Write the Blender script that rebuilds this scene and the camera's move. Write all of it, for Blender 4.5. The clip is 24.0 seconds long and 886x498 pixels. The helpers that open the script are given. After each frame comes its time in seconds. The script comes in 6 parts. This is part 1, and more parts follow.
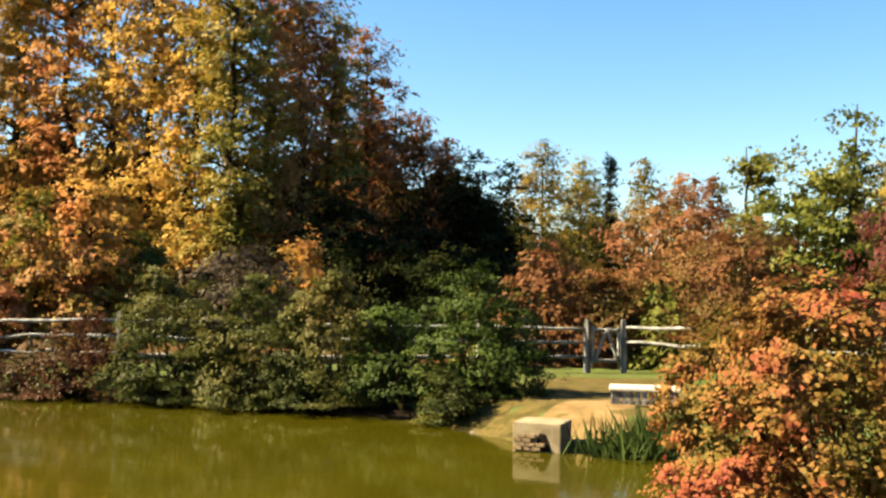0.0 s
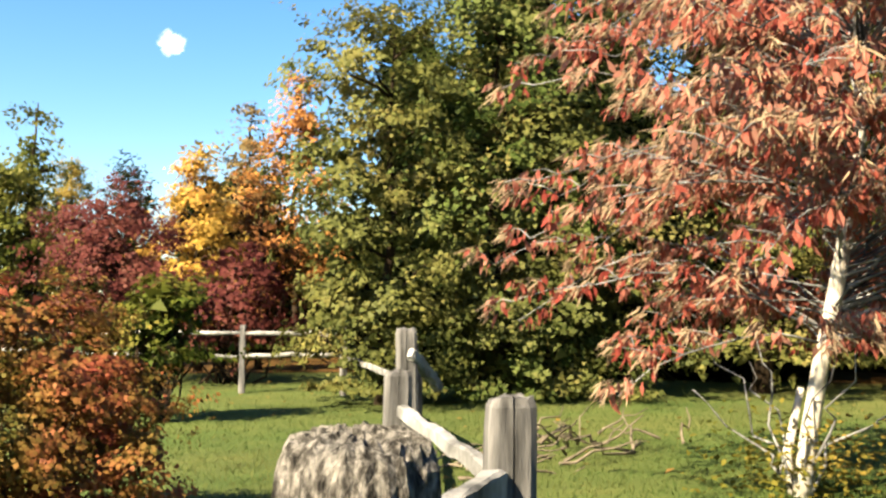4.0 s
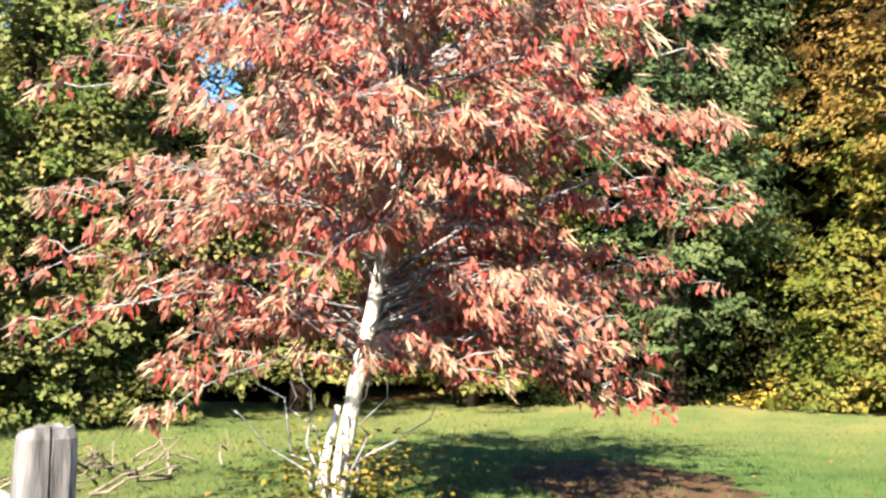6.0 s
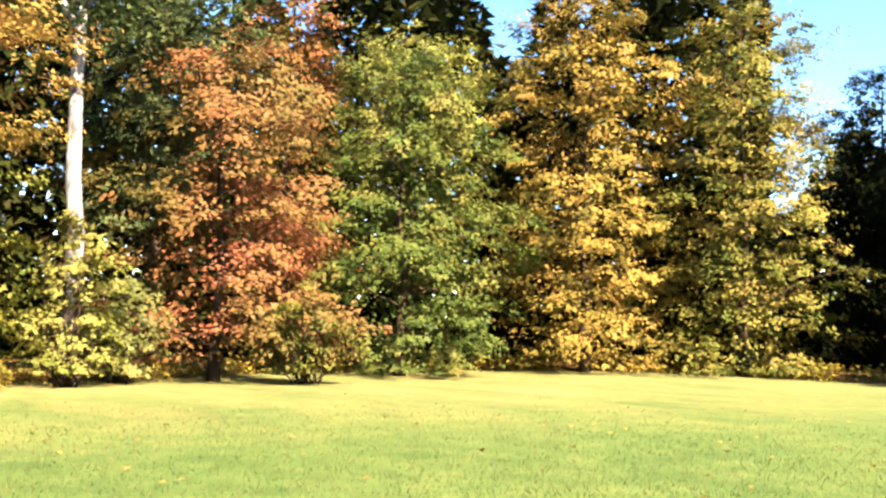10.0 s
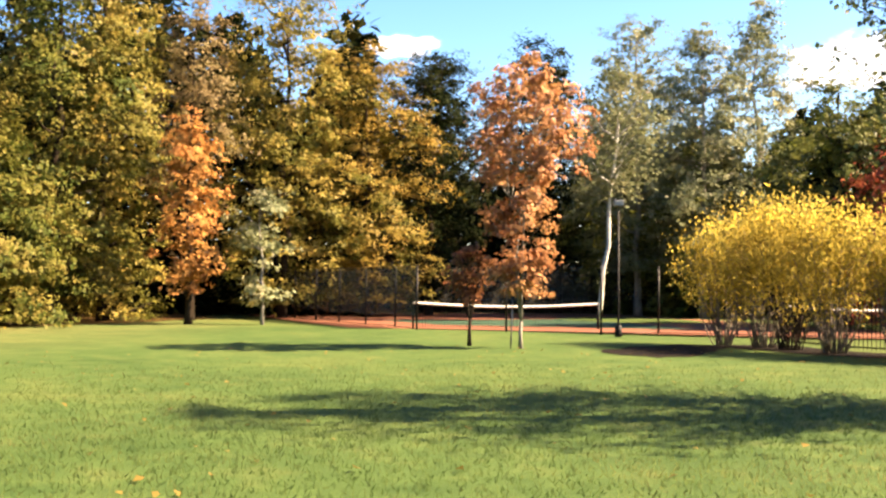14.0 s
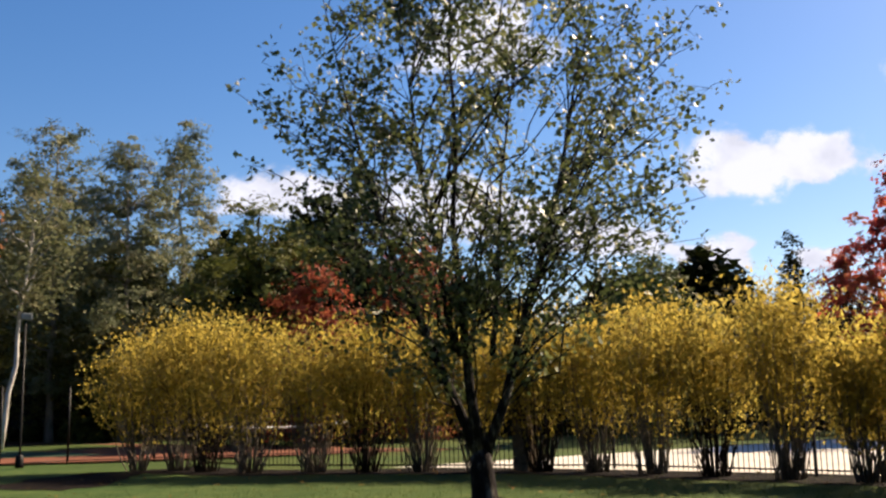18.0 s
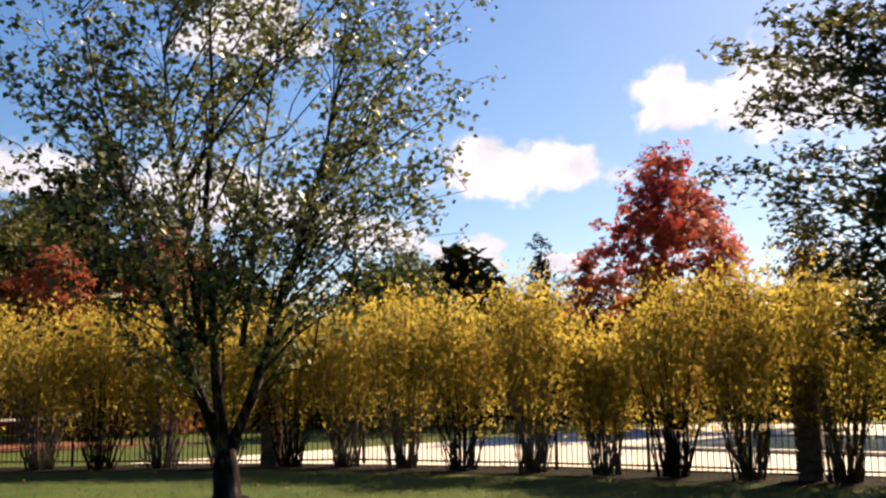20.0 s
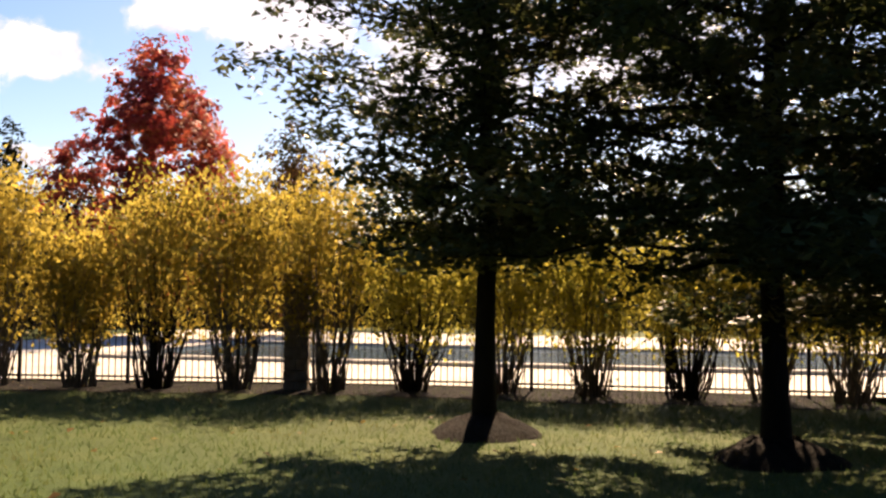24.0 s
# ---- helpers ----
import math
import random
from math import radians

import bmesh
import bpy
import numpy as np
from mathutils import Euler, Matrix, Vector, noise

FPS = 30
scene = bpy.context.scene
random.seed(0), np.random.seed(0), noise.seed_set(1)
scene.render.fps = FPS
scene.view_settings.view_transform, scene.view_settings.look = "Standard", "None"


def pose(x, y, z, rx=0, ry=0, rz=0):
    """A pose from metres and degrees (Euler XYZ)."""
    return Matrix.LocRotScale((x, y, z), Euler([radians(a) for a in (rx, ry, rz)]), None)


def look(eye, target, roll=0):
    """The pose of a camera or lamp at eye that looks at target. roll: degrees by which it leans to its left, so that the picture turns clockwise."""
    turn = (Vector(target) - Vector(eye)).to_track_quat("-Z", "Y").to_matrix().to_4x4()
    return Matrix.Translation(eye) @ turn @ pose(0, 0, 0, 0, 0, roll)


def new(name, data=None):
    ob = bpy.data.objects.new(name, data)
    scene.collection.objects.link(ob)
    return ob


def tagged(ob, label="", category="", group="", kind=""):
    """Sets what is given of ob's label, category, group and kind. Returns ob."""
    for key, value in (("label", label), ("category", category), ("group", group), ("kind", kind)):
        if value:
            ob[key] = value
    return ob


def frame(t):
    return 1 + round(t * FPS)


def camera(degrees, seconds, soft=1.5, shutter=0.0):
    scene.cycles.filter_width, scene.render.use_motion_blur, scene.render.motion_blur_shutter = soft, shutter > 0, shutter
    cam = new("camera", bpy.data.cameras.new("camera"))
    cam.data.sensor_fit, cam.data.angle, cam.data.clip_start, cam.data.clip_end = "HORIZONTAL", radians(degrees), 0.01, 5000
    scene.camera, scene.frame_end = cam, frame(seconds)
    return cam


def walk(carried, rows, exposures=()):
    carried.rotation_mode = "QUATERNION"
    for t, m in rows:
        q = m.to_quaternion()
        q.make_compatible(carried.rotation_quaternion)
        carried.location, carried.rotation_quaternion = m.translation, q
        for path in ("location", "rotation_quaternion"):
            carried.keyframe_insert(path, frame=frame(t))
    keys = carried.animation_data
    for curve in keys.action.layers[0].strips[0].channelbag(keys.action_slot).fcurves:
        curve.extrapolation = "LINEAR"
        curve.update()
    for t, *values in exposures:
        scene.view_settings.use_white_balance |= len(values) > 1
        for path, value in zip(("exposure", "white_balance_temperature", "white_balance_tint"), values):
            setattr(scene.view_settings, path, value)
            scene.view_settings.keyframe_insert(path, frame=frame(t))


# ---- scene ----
# ---------------------------------------------------------------- camera and its walk
LENS = 48.335
EYE = 1.6
# seconds, heading clockwise from +y, tilt up, lean (degrees), and the eye's x and y (metres)
PATH = (
    (0.0, 0.00, 3.26, 0.97, -0.325, 0.573),
    (0.5, 3.92, 3.12, 0.83, -0.286, 0.554),
    (1.0, 8.03, 3.09, 0.51, -0.212, 0.490),
    (1.5, 13.16, 3.09, 0.47, -0.195, 0.394),
    (2.0, 19.31, 3.03, 0.27, -0.210, 0.325),
    (2.5, 25.72, 2.90, 0.20, -0.219, 0.325),
    (3.0, 32.11, 2.72, 0.36, -0.207, 0.340),
    (3.5, 38.31, 2.93, 0.31, -0.211, 0.332),
    (5.5, 65.52, 5.63, 0.73, -0.099, 0.534),
    (6.0, 71.28, 5.07, 0.59, -0.123, 0.478),
    (6.5, 77.55, 4.72, 0.56, -0.046, 0.469),
    (7.0, 84.03, 4.62, 0.37, 0.009, 0.505),
    (7.5, 90.24, 4.44, 0.12, 0.013, 0.538),
    (8.0, 96.98, 4.38, 0.16, -0.053, 0.503),
    (8.5, 104.73, 4.47, 0.44, -0.066, 0.498),
    (9.0, 112.33, 4.60, 0.59, -0.071, 0.369),
    (9.5, 120.07, 4.83, 0.85, 0.028, 0.326),
    (11.5, 146.10, 4.17, 2.31, 0.572, 0.806),
    (12.0, 153.78, 3.88, 2.23, 0.637, 0.930),
    (12.5, 161.88, 3.53, 1.74, 0.756, 1.042),
    (13.0, 169.91, 2.97, 1.27, 0.916, 1.064),
    (13.5, 176.97, 2.46, 0.92, 0.942, 0.802),
    (14.0, 182.99, 2.27, 0.46, 0.880, 0.477),
    (14.5, 188.18, 2.51, 0.02, 0.803, 0.232),
    (15.0, 192.81, 3.37, -0.19, 0.717, 0.010),
    (15.5, 196.97, 4.59, -0.59, 0.538, -0.207),
    (16.0, 200.89, 5.79, -0.89, 0.421, -0.411),
    (16.5, 204.49, 6.93, -1.12, 0.352, -0.530),
    (17.0, 208.10, 8.09, -1.22, 0.319, -0.598),
    (17.5, 211.76, 8.76, -1.22, 0.276, -0.646),
    (18.0, 215.52, 8.98, -1.22, 0.266, -0.673),
    (18.5, 219.29, 9.06, -1.19, 0.255, -0.718),
    (20.5, 233.32, 7.81, -0.37, -0.239, -1.227),
    (21.0, 237.60, 7.09, 0.19, -0.353, -1.371),
    (21.5, 242.64, 6.22, 0.72, -0.561, -1.472),
    (22.0, 248.48, 5.35, 0.88, -0.726, -1.568),
    (22.5, 254.68, 4.40, 1.08, -0.885, -1.770),
    (23.0, 258.23, 3.68, 1.24, -1.059, -1.843),
    (23.5, 259.13, 3.23, 1.16, -1.192, -1.906),
    (24.0, 259.26, 2.97, 0.67, -1.194, -1.959),
)
cam = camera(LENS, 24.0, soft=2.5, shutter=0.0)
rows = []
for t, yaw, tilt, lean, ex, ey in PATH:
    a, b = radians(yaw), radians(tilt)
    eye = Vector((ex, ey, EYE))
    rows.append((t, look(eye, eye + Vector((math.sin(a) * math.cos(b), math.cos(a) * math.cos(b), math.sin(b))), lean)))
walk(cam, rows, exposures=((0, 2.48, 9100, 7), (1, 2.24, 9100, 5), (3, 2.24, 8900, 6), (5.5, 3.06, 6600, 15), (7, 3.14, 6600, 18), (9, 3.46, 7100, 25), (11.5, 3.6, 8600, 19), (12.5, 3.54, 8600, 19), (14, 2.98, 8700, 20), (15.5, 2.4, 8800, 22), (16.5, 1.9, 8300, 21), (18, 1.4, 7300, 19), (21, 1.54, 8500, 22), (22.3, 1.44, 8500, 24), (23.2, 1.58, 8600, 25), (24, 1.68, 8600, 25)))

# ---------------------------------------------------------------- sky, sun
SUN_AZ, SUN_EL = 270.0, 39.5
world = bpy.data.worlds.new("sky")
scene.world = world
world.use_nodes = True
wn = world.node_tree
sky = wn.nodes.new("ShaderNodeTexSky")
sky.sky_type, sky.sun_disc = "NISHITA", False
sky.sun_elevation, sky.sun_rotation = radians(SUN_EL), radians(SUN_AZ)
sky.air_density, sky.dust_density, sky.ozone_density = 1.0, 0.6, 4.0
wn.nodes["Background"].inputs["Strength"].default_value = 0.058
deep = wn.nodes.new("ShaderNodeHueSaturation")
deep.inputs["Saturation"].default_value = 1.29
deep.inputs["Hue"].default_value = 0.5035
wn.links.new(sky.outputs[0], deep.inputs["Color"])
wn.links.new(deep.outputs[0], wn.nodes["Background"].inputs["Color"])
sun_data = bpy.data.lights.new("sun", "SUN")
sun_data.energy, sun_data.angle, sun_data.color = 5.0, radians(0.6), (1.0, 0.88, 0.68)
sun = new("sun", sun_data)
sa, se = radians(SUN_AZ), radians(SUN_EL)
sun.matrix_world = look((math.sin(sa) * math.cos(se) * 90, math.cos(sa) * math.cos(se) * 90, math.sin(se) * 90), (0, 0, 0))

# ---------------------------------------------------------------- materials


def nodes_of(name):
    m = bpy.data.materials.new(name)
    m.use_nodes = True
    nt = m.node_tree
    bsdf = nt.nodes["Principled BSDF"]
    return m, nt, bsdf


def ramp(nt, colours, spread=None):
    r = nt.nodes.new("ShaderNodeValToRGB")
    while len(r.color_ramp.elements) > 1:
        r.color_ramp.elements.remove(r.color_ramp.elements[-1])
    n = len(colours)
    for i, c in enumerate(colours):
        at = spread[i] if spread else (i / (n - 1) if n > 1 else 0.0)
        e = r.color_ramp.elements[0] if i == 0 else r.color_ramp.elements.new(at)
        e.position = at
        e.color = (*c, 1)
    return r


def noise_node(nt, scale, detail=4.0, rough=0.6, coord="Object", stretch=None):
    tc = nt.nodes.new("ShaderNodeTexCoord")
    n = nt.nodes.new("ShaderNodeTexNoise")
    n.inputs["Scale"].default_value = scale
    n.inputs["Detail"].default_value = detail
    n.inputs["Roughness"].default_value = rough
    if stretch:
        mp = nt.nodes.new("ShaderNodeMapping")
        mp.inputs["Scale"].default_value = stretch
        nt.links.new(tc.outputs[coord], mp.inputs[0])
        nt.links.new(mp.outputs[0], n.inputs["Vector"])
    else:
        nt.links.new(tc.outputs[coord], n.inputs["Vector"])
    return n


def math_node(nt, op, a, b):
    n = nt.nodes.new("ShaderNodeMath")
    n.operation = op
    for i, v in enumerate((a, b)):
        if isinstance(v, (int, float)):
            n.inputs[i].default_value = v
        else:
            nt.links.new(v, n.inputs[i])
    return n.outputs[0]


def mix_colour(nt, fac, a, b, blend="MIX"):
    n = nt.nodes.new("ShaderNodeMix")
    n.data_type, n.blend_type = "RGBA", blend
    for i, v in ((0, fac), (6, a), (7, b)):
        if isinstance(v, (int, float)):
            n.inputs[i].default_value = v
        elif isinstance(v, tuple):
            n.inputs[i].default_value = (*v, 1)
        else:
            nt.links.new(v, n.inputs[i])
    return n.outputs[2]


def bump(nt, bsdf, height, strength=0.4, dist=0.02):
    b = nt.nodes.new("ShaderNodeBump")
    b.inputs["Strength"].default_value, b.inputs["Distance"].default_value = strength, dist
    nt.links.new(height, b.inputs["Height"])
    nt.links.new(b.outputs[0], bsdf.inputs["Normal"])


def leaf_mat(name, colours, patch=0.5, amount=0.78, through_light=0.32, gloss=0.05):
    """Leaves: colour by leaf and by patches of the crown; light passes through them."""
    m, nt, bsdf = nodes_of(name)
    geo = nt.nodes.new("ShaderNodeNewGeometry")
    big = noise_node(nt, patch, 2.0, 0.6)
    tc, info = nt.nodes.new("ShaderNodeTexCoord"), nt.nodes.new("ShaderNodeObjectInfo")
    shift = nt.nodes.new("ShaderNodeVectorMath")
    nt.links.new(tc.outputs["Object"], shift.inputs[0])
    nt.links.new(math_node(nt, "MULTIPLY", info.outputs["Random"], 41.0), shift.inputs[1])
    nt.links.new(shift.outputs[0], big.inputs["Vector"])
    stretch = nt.nodes.new("ShaderNodeMapRange")
    stretch.inputs[1].default_value, stretch.inputs[2].default_value = 0.32, 0.68
    nt.links.new(big.outputs[0], stretch.inputs[0])
    v = math_node(nt, "ADD", math_node(nt, "MULTIPLY", stretch.outputs[0], amount),
                  math_node(nt, "MULTIPLY", geo.outputs["Random Per Island"], 1 - amount))
    r = ramp(nt, colours)
    nt.links.new(v, r.inputs[0])
    hsv = nt.nodes.new("ShaderNodeHueSaturation")
    wob = math_node(nt, "MULTIPLY", geo.outputs["Random Per Island"], 7.31)
    frac = math_node(nt, "FRACT", wob, 0.0)
    nt.links.new(math_node(nt, "ADD", math_node(nt, "MULTIPLY", frac, 0.11), 0.385), hsv.inputs["Value"])
    hsv.inputs["Saturation"].default_value = 0.88
    nt.links.new(r.outputs[0], hsv.inputs["Color"])
    nt.links.new(hsv.outputs[0], bsdf.inputs["Base Color"])
    bsdf.inputs["Roughness"].default_value = 0.5
    bsdf.inputs["Specular IOR Level"].default_value = gloss
    tr = nt.nodes.new("ShaderNodeBsdfTranslucent")
    nt.links.new(hsv.outputs[0], tr.inputs["Color"])
    mx = nt.nodes.new("ShaderNodeMixShader")
    mx.inputs[0].default_value = through_light
    nt.links.new(bsdf.outputs[0], mx.inputs[1])
    nt.links.new(tr.outputs[0], mx.inputs[2])
    nt.links.new(mx.outputs[0], nt.nodes["Material Output"].inputs["Surface"])
    return m


def plain_mat(name, colours, scale=3.0, rough=0.8, metal=0.0, relief=0.3, relief_scale=None, stretch=None, spread=None, dist=0.02, detail=6.0, tone=0.4):
    m, nt, bsdf = nodes_of(name)
    n1 = noise_node(nt, scale, detail, 0.62, stretch=stretch)
    r = ramp(nt, colours, spread or [0.3 + 0.4 * i / max(1, len(colours) - 1) for i in range(len(colours))])
    nt.links.new(n1.outputs[0], r.inputs[0])
    n2 = noise_node(nt, relief_scale or scale * 6, 5.0, 0.65, stretch=stretch)
    info = nt.nodes.new("ShaderNodeObjectInfo")
    vary = math_node(nt, "ADD", math_node(nt, "MULTIPLY", info.outputs["Random"], 0.2 * tone), 0.9 * tone)
    c = mix_colour(nt, 1.0, r.outputs[0], (1, 1, 1), "MULTIPLY")
    hsv = nt.nodes.new("ShaderNodeHueSaturation")
    nt.links.new(c, hsv.inputs["Color"])
    nt.links.new(vary, hsv.inputs["Value"])
    nt.links.new(hsv.outputs[0], bsdf.inputs["Base Color"])
    bsdf.inputs["Roughness"].default_value, bsdf.inputs["Metallic"].default_value = rough, metal
    bsdf.inputs["Specular IOR Level"].default_value = 0.1 if rough > 0.79 else 0.5
    bump(nt, bsdf, n2.outputs[0], relief, dist)
    return m


def rgb(h):
    c = [int(h[i:i + 2], 16) / 255 for i in (0, 2, 4)]
    return tuple(((v + 0.055) / 1.055) ** 2.4 if v > 0.04045 else v / 12.92 for v in c)


def leafy(name, hexes, **kw):
    return leaf_mat(name, [rgb(h) for h in hexes], **kw)


GOLD = leafy("gold_leaves", ("b0922a", "e4b636", "fcce44", "f2a836", "fcdc60"), through_light=0.45)
GOLDO = leafy("gold_orange_leaves", ("4e541c", "746c22", "9a8428", "aa8c2c", "a4782c"))
OLGOLD = leafy("olive_gold_leaves", ("5a6420", "7c7c2a", "a49634", "c2a438", "a88c32"))
RUST = leafy("rust_leaves", ("564c1e", "86562a", "a86832", "b86e3c", "904830"))
RUSTG = leafy("rust_olive_leaves", ("33400f", "55541a", "7c5a20", "9a5a24", "5a3a18"))
# shade of the woods' interior is put into these near-black leaf colours
SHADE_GREEN = leafy("shade_dark_leaves", ("141e0c", "1c280e", "263012", "343816", "302812"), through_light=0.15, gloss=0.01)
DKGREEN = leafy("deep_green_leaves", ("2c4026", "3c5430", "526a3c", "6c8048", "8a9456"))
GREEN = leafy("green_leaves", ("3b5120", "526b29", "6d813b", "8a914b", "a29b55"))
GREENY = leafy("green_yellow_leaves", ("475529", "626d34", "7f8540", "9b954d", "ac9e56"))
GREENL = leafy("yellowing_green_leaves", ("3e521a", "5c6c24", "80802c", "9c8e36", "a88c3e"))
GREENM = leafy("mid_green_leaves", ("2c4218", "3f5820", "587028", "767c32", "8c803a"))
YGREEN = leafy("yellow_green_leaves", ("404e14", "626c1a", "847f25", "a38e31", "957127"))
LIME = leafy("lime_leaves", ("3b5219", "566a1e", "777d25", "92892c", "a58a34"))
GOLDM = leafy("golden_maple_leaves", ("686320", "8d7829", "aa8b33", "b18738", "a8783d"))
DOGWOOD = leafy("dogwood_leaves", ("a64c30", "94602e", "80662e", "6a642c", "525626"), patch=0.22, amount=0.8)
YGOLD = leafy("yellow_olive_leaves", ("4a5418", "787420", "a88c24", "c8a02c", "b4842a"))
ORANGE = leafy("orange_leaves", ("c4802a", "dc962e", "eea238", "e89434", "c88028"))
PINKT = leafy("faded_pink_leaves", ("7a7040", "8e7c48", "9c8652", "9e8050", "7e7444"))
MIX = leafy("mixed_leaves", ("4a5a1c", "82822a", "b49430", "c08232", "a06e2c"))
SUMAC = leafy("sumac_leaves", ("7a6e38", "94743a", "a8703a", "b0663c", "947444"))
SUMAC2 = leafy("sumac_brown_leaves", ("5c5a2a", "7a602c", "8e5c30", "96582f", "746434"))
SILVER = leafy("silver_green_leaves", ("667444", "869166", "a1a976", "bbb789", "8d8d4e"), through_light=0.3)
OLIVE = leafy("olive_leaves", ("44541c", "637123", "7f862f", "979744", "6e6a2a"))
MAROON = leafy("maroon_leaves", ("4e2224", "6a2c2c", "803a36", "8c4c40", "6c4434"))
GOLDR = leafy("gold_rust_leaves", ("907828", "c89632", "eca83c", "f09040", "b87034"), through_light=0.45)
GOLDB = leafy("bright_gold_leaves", ("968426", "c8a42e", "e6b43a", "ee9c38", "dc8434"), through_light=0.45)
REDM = leafy("red_maple_leaves", ("a03c1a", "c44c1e", "d86028", "dc7030", "ac5826"), through_light=0.42)
REDMAPLE = leafy("brilliant_red_leaves", ("a81c0c", "e03014", "fa4e1c", "ff8830", "dc5a24"), through_light=0.6)
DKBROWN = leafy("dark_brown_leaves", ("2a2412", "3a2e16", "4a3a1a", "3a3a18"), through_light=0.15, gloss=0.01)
TWIG = leafy("dry_brush_leaves", ("4a4034", "62564a", "70644e", "4a4a2c"))
BUSHG = leafy("bank_bush_leaves", ("303b13", "424f1d", "5a6227", "747434", "7f6d39"))
BUSHD = leafy("dark_bush_leaves", ("2a3e16", "3e571f", "57732a", "768f38"))
BUSHR = leafy("reddening_bank_leaves", ("363914", "4d451d", "654323", "6f3c23", "4f4c22"))
NEARB = leafy("red_bush_leaves", ("5c6424", "82742c", "a87a30", "b65a2e", "983424"), patch=1.3, amount=0.75, through_light=0.28)
FORS = leafy("hedge_leaves", ("a0981c", "d0b628", "f2d032", "f4e050", "deb034"), patch=0.8, through_light=0.66)
FORSG = leafy("green_hedge_leaves", ("a8a826", "d8cc34", "f2e040", "f6ec68"), patch=0.8, through_light=0.72)
SOUR = leafy("sourwood_leaves", ("98281f", "be4232", "cc6a56", "d69682", "ac2c22"), patch=0.6, amount=0.55, through_light=0.42)
SEED = leafy("seed_spray", ("b09478", "c6aa8c", "d2ba98", "a88a70"), amount=0.2)
BIRCHL = leafy("birch_leaves", ("42502c", "5c6c3a", "7a8a4c", "a6b066", "cfcf80"), patch=0.8, through_light=0.36, gloss=0.3)
OAKL = leafy("pin_oak_leaves", ("354626", "485930", "606e3c", "7f8448", "a39554"), through_light=0.4, gloss=0.08)
REED = leafy("reed_leaves", ("243c16", "385422", "506a30", "66743c"), patch=2.0)
GOLDENROD = leafy("verge_leaves", ("7a7a1c", "b09a20", "ccb02a", "8a8a2a"), patch=0.8)

BARK = plain_mat("bark", [rgb("2a221a"), rgb("463a2e"), rgb("5a4e42")], 4.0, 0.9, relief=0.9, relief_scale=22, stretch=(1, 1, 0.2), dist=0.03)
BARK_DARK = plain_mat("dark_bark", [rgb("1c1814"), rgb("2e2822"), rgb("40382f")], 4.0, 0.9, relief=0.9, relief_scale=22, stretch=(1, 1, 0.2), dist=0.03)
BARK_PALE = plain_mat("pale_bark", [rgb("6e6a60"), rgb("a8a398"), rgb("cac6bc")], 3.0, 0.8, relief=0.6, relief_scale=14, stretch=(1, 1, 0.4), dist=0.02, spread=[0.32, 0.45, 0.7])
BARK_GREY = plain_mat("grey_bark", [rgb("55575a"), rgb("92959a"), rgb("bec2c8")], 3.0, 0.85, relief=0.6, relief_scale=14, stretch=(1, 1, 0.3), dist=0.02, spread=[0.4, 0.54, 0.72], tone=0.5)
BARK_BIRCH = plain_mat("mottled_birch_bark", [rgb("1c1815"), rgb("30282a"), rgb("6a625a"), rgb("b0a89a")], 6.0, 0.85, relief=0.8, relief_scale=20, stretch=(1, 1, 0.45), spread=[0.36, 0.5, 0.58, 0.65], tone=0.4)
BARK_WHITE = plain_mat("white_bark", [rgb("3a3632"), rgb("cac6be"), rgb("e6e3dc")], 6.0, 0.8, relief=0.5, relief_scale=14, stretch=(1, 1, 0.4), dist=0.02, spread=[0.28, 0.4, 0.7], tone=0.65)
WOOD_GREY = plain_mat("weathered_wood", [rgb("3c3d3e"), rgb("747577"), rgb("aaabad")], 9.0, 0.85, relief=0.9, relief_scale=30, stretch=(1, 1, 0.12), dist=0.015, spread=[0.3, 0.5, 0.68], tone=0.64)
WOOD_RAIL = plain_mat("weathered_rail", [rgb("505254"), rgb("888a8c"), rgb("b4b6b8")], 4.0, 0.85, relief=0.8, relief_scale=24, dist=0.015, spread=[0.3, 0.48, 0.66], tone=0.66)
PILE = plain_mat("weathered_pile", [rgb("2a2928"), rgb("62605d"), rgb("9c9a97"), rgb("c6c4c1")], 46.0, 0.95, relief=1.0, relief_scale=110, stretch=(1, 1, 0.42), dist=0.03, spread=[0.33, 0.45, 0.56, 0.68], tone=0.56)
CONCRETE = plain_mat("concrete", [rgb("8a7f6c"), rgb("b5a88e"), rgb("cbbfa6")], 3.0, 0.9, relief=0.35, relief_scale=30)
DECK = plain_mat("pool_deck", [rgb("c8c2b6"), rgb("d8d2c6"), rgb("e2ddd2")], 0.7, 0.85, relief=0.15, relief_scale=20, tone=0.65)
DRY = plain_mat("dry_grass", [rgb("4c4c28"), rgb("6c6439"), rgb("8a7a4c"), rgb("56582c")], 3.0, 0.95, relief=0.8, relief_scale=40, dist=0.04)
STONE = plain_mat("stone_pillar", [rgb("7a6a58"), rgb("a08c74"), rgb("bca88c")], 5.0, 0.9, relief=0.7, relief_scale=18)
MULCH = plain_mat("mulch", [rgb("1a1410"), rgb("2c221b"), rgb("443428")], 6.0, 0.95, relief=1.0, relief_scale=26, dist=0.05, tone=0.29)
SOIL = plain_mat("bare_soil", [rgb("4a3628"), rgb("664c3c"), rgb("806250")], 3.0, 0.95, relief=0.6, relief_scale=30)
SAND = plain_mat("sandy_bank", [rgb("7c6642"), rgb("a28860"), rgb("b69c74")], 2.0, 0.95, relief=0.5, relief_scale=24, tone=0.4)
PEBBLE = plain_mat("pebble", [rgb("6a6458"), rgb("8e887a"), rgb("aca494")], 9.0, 0.8)
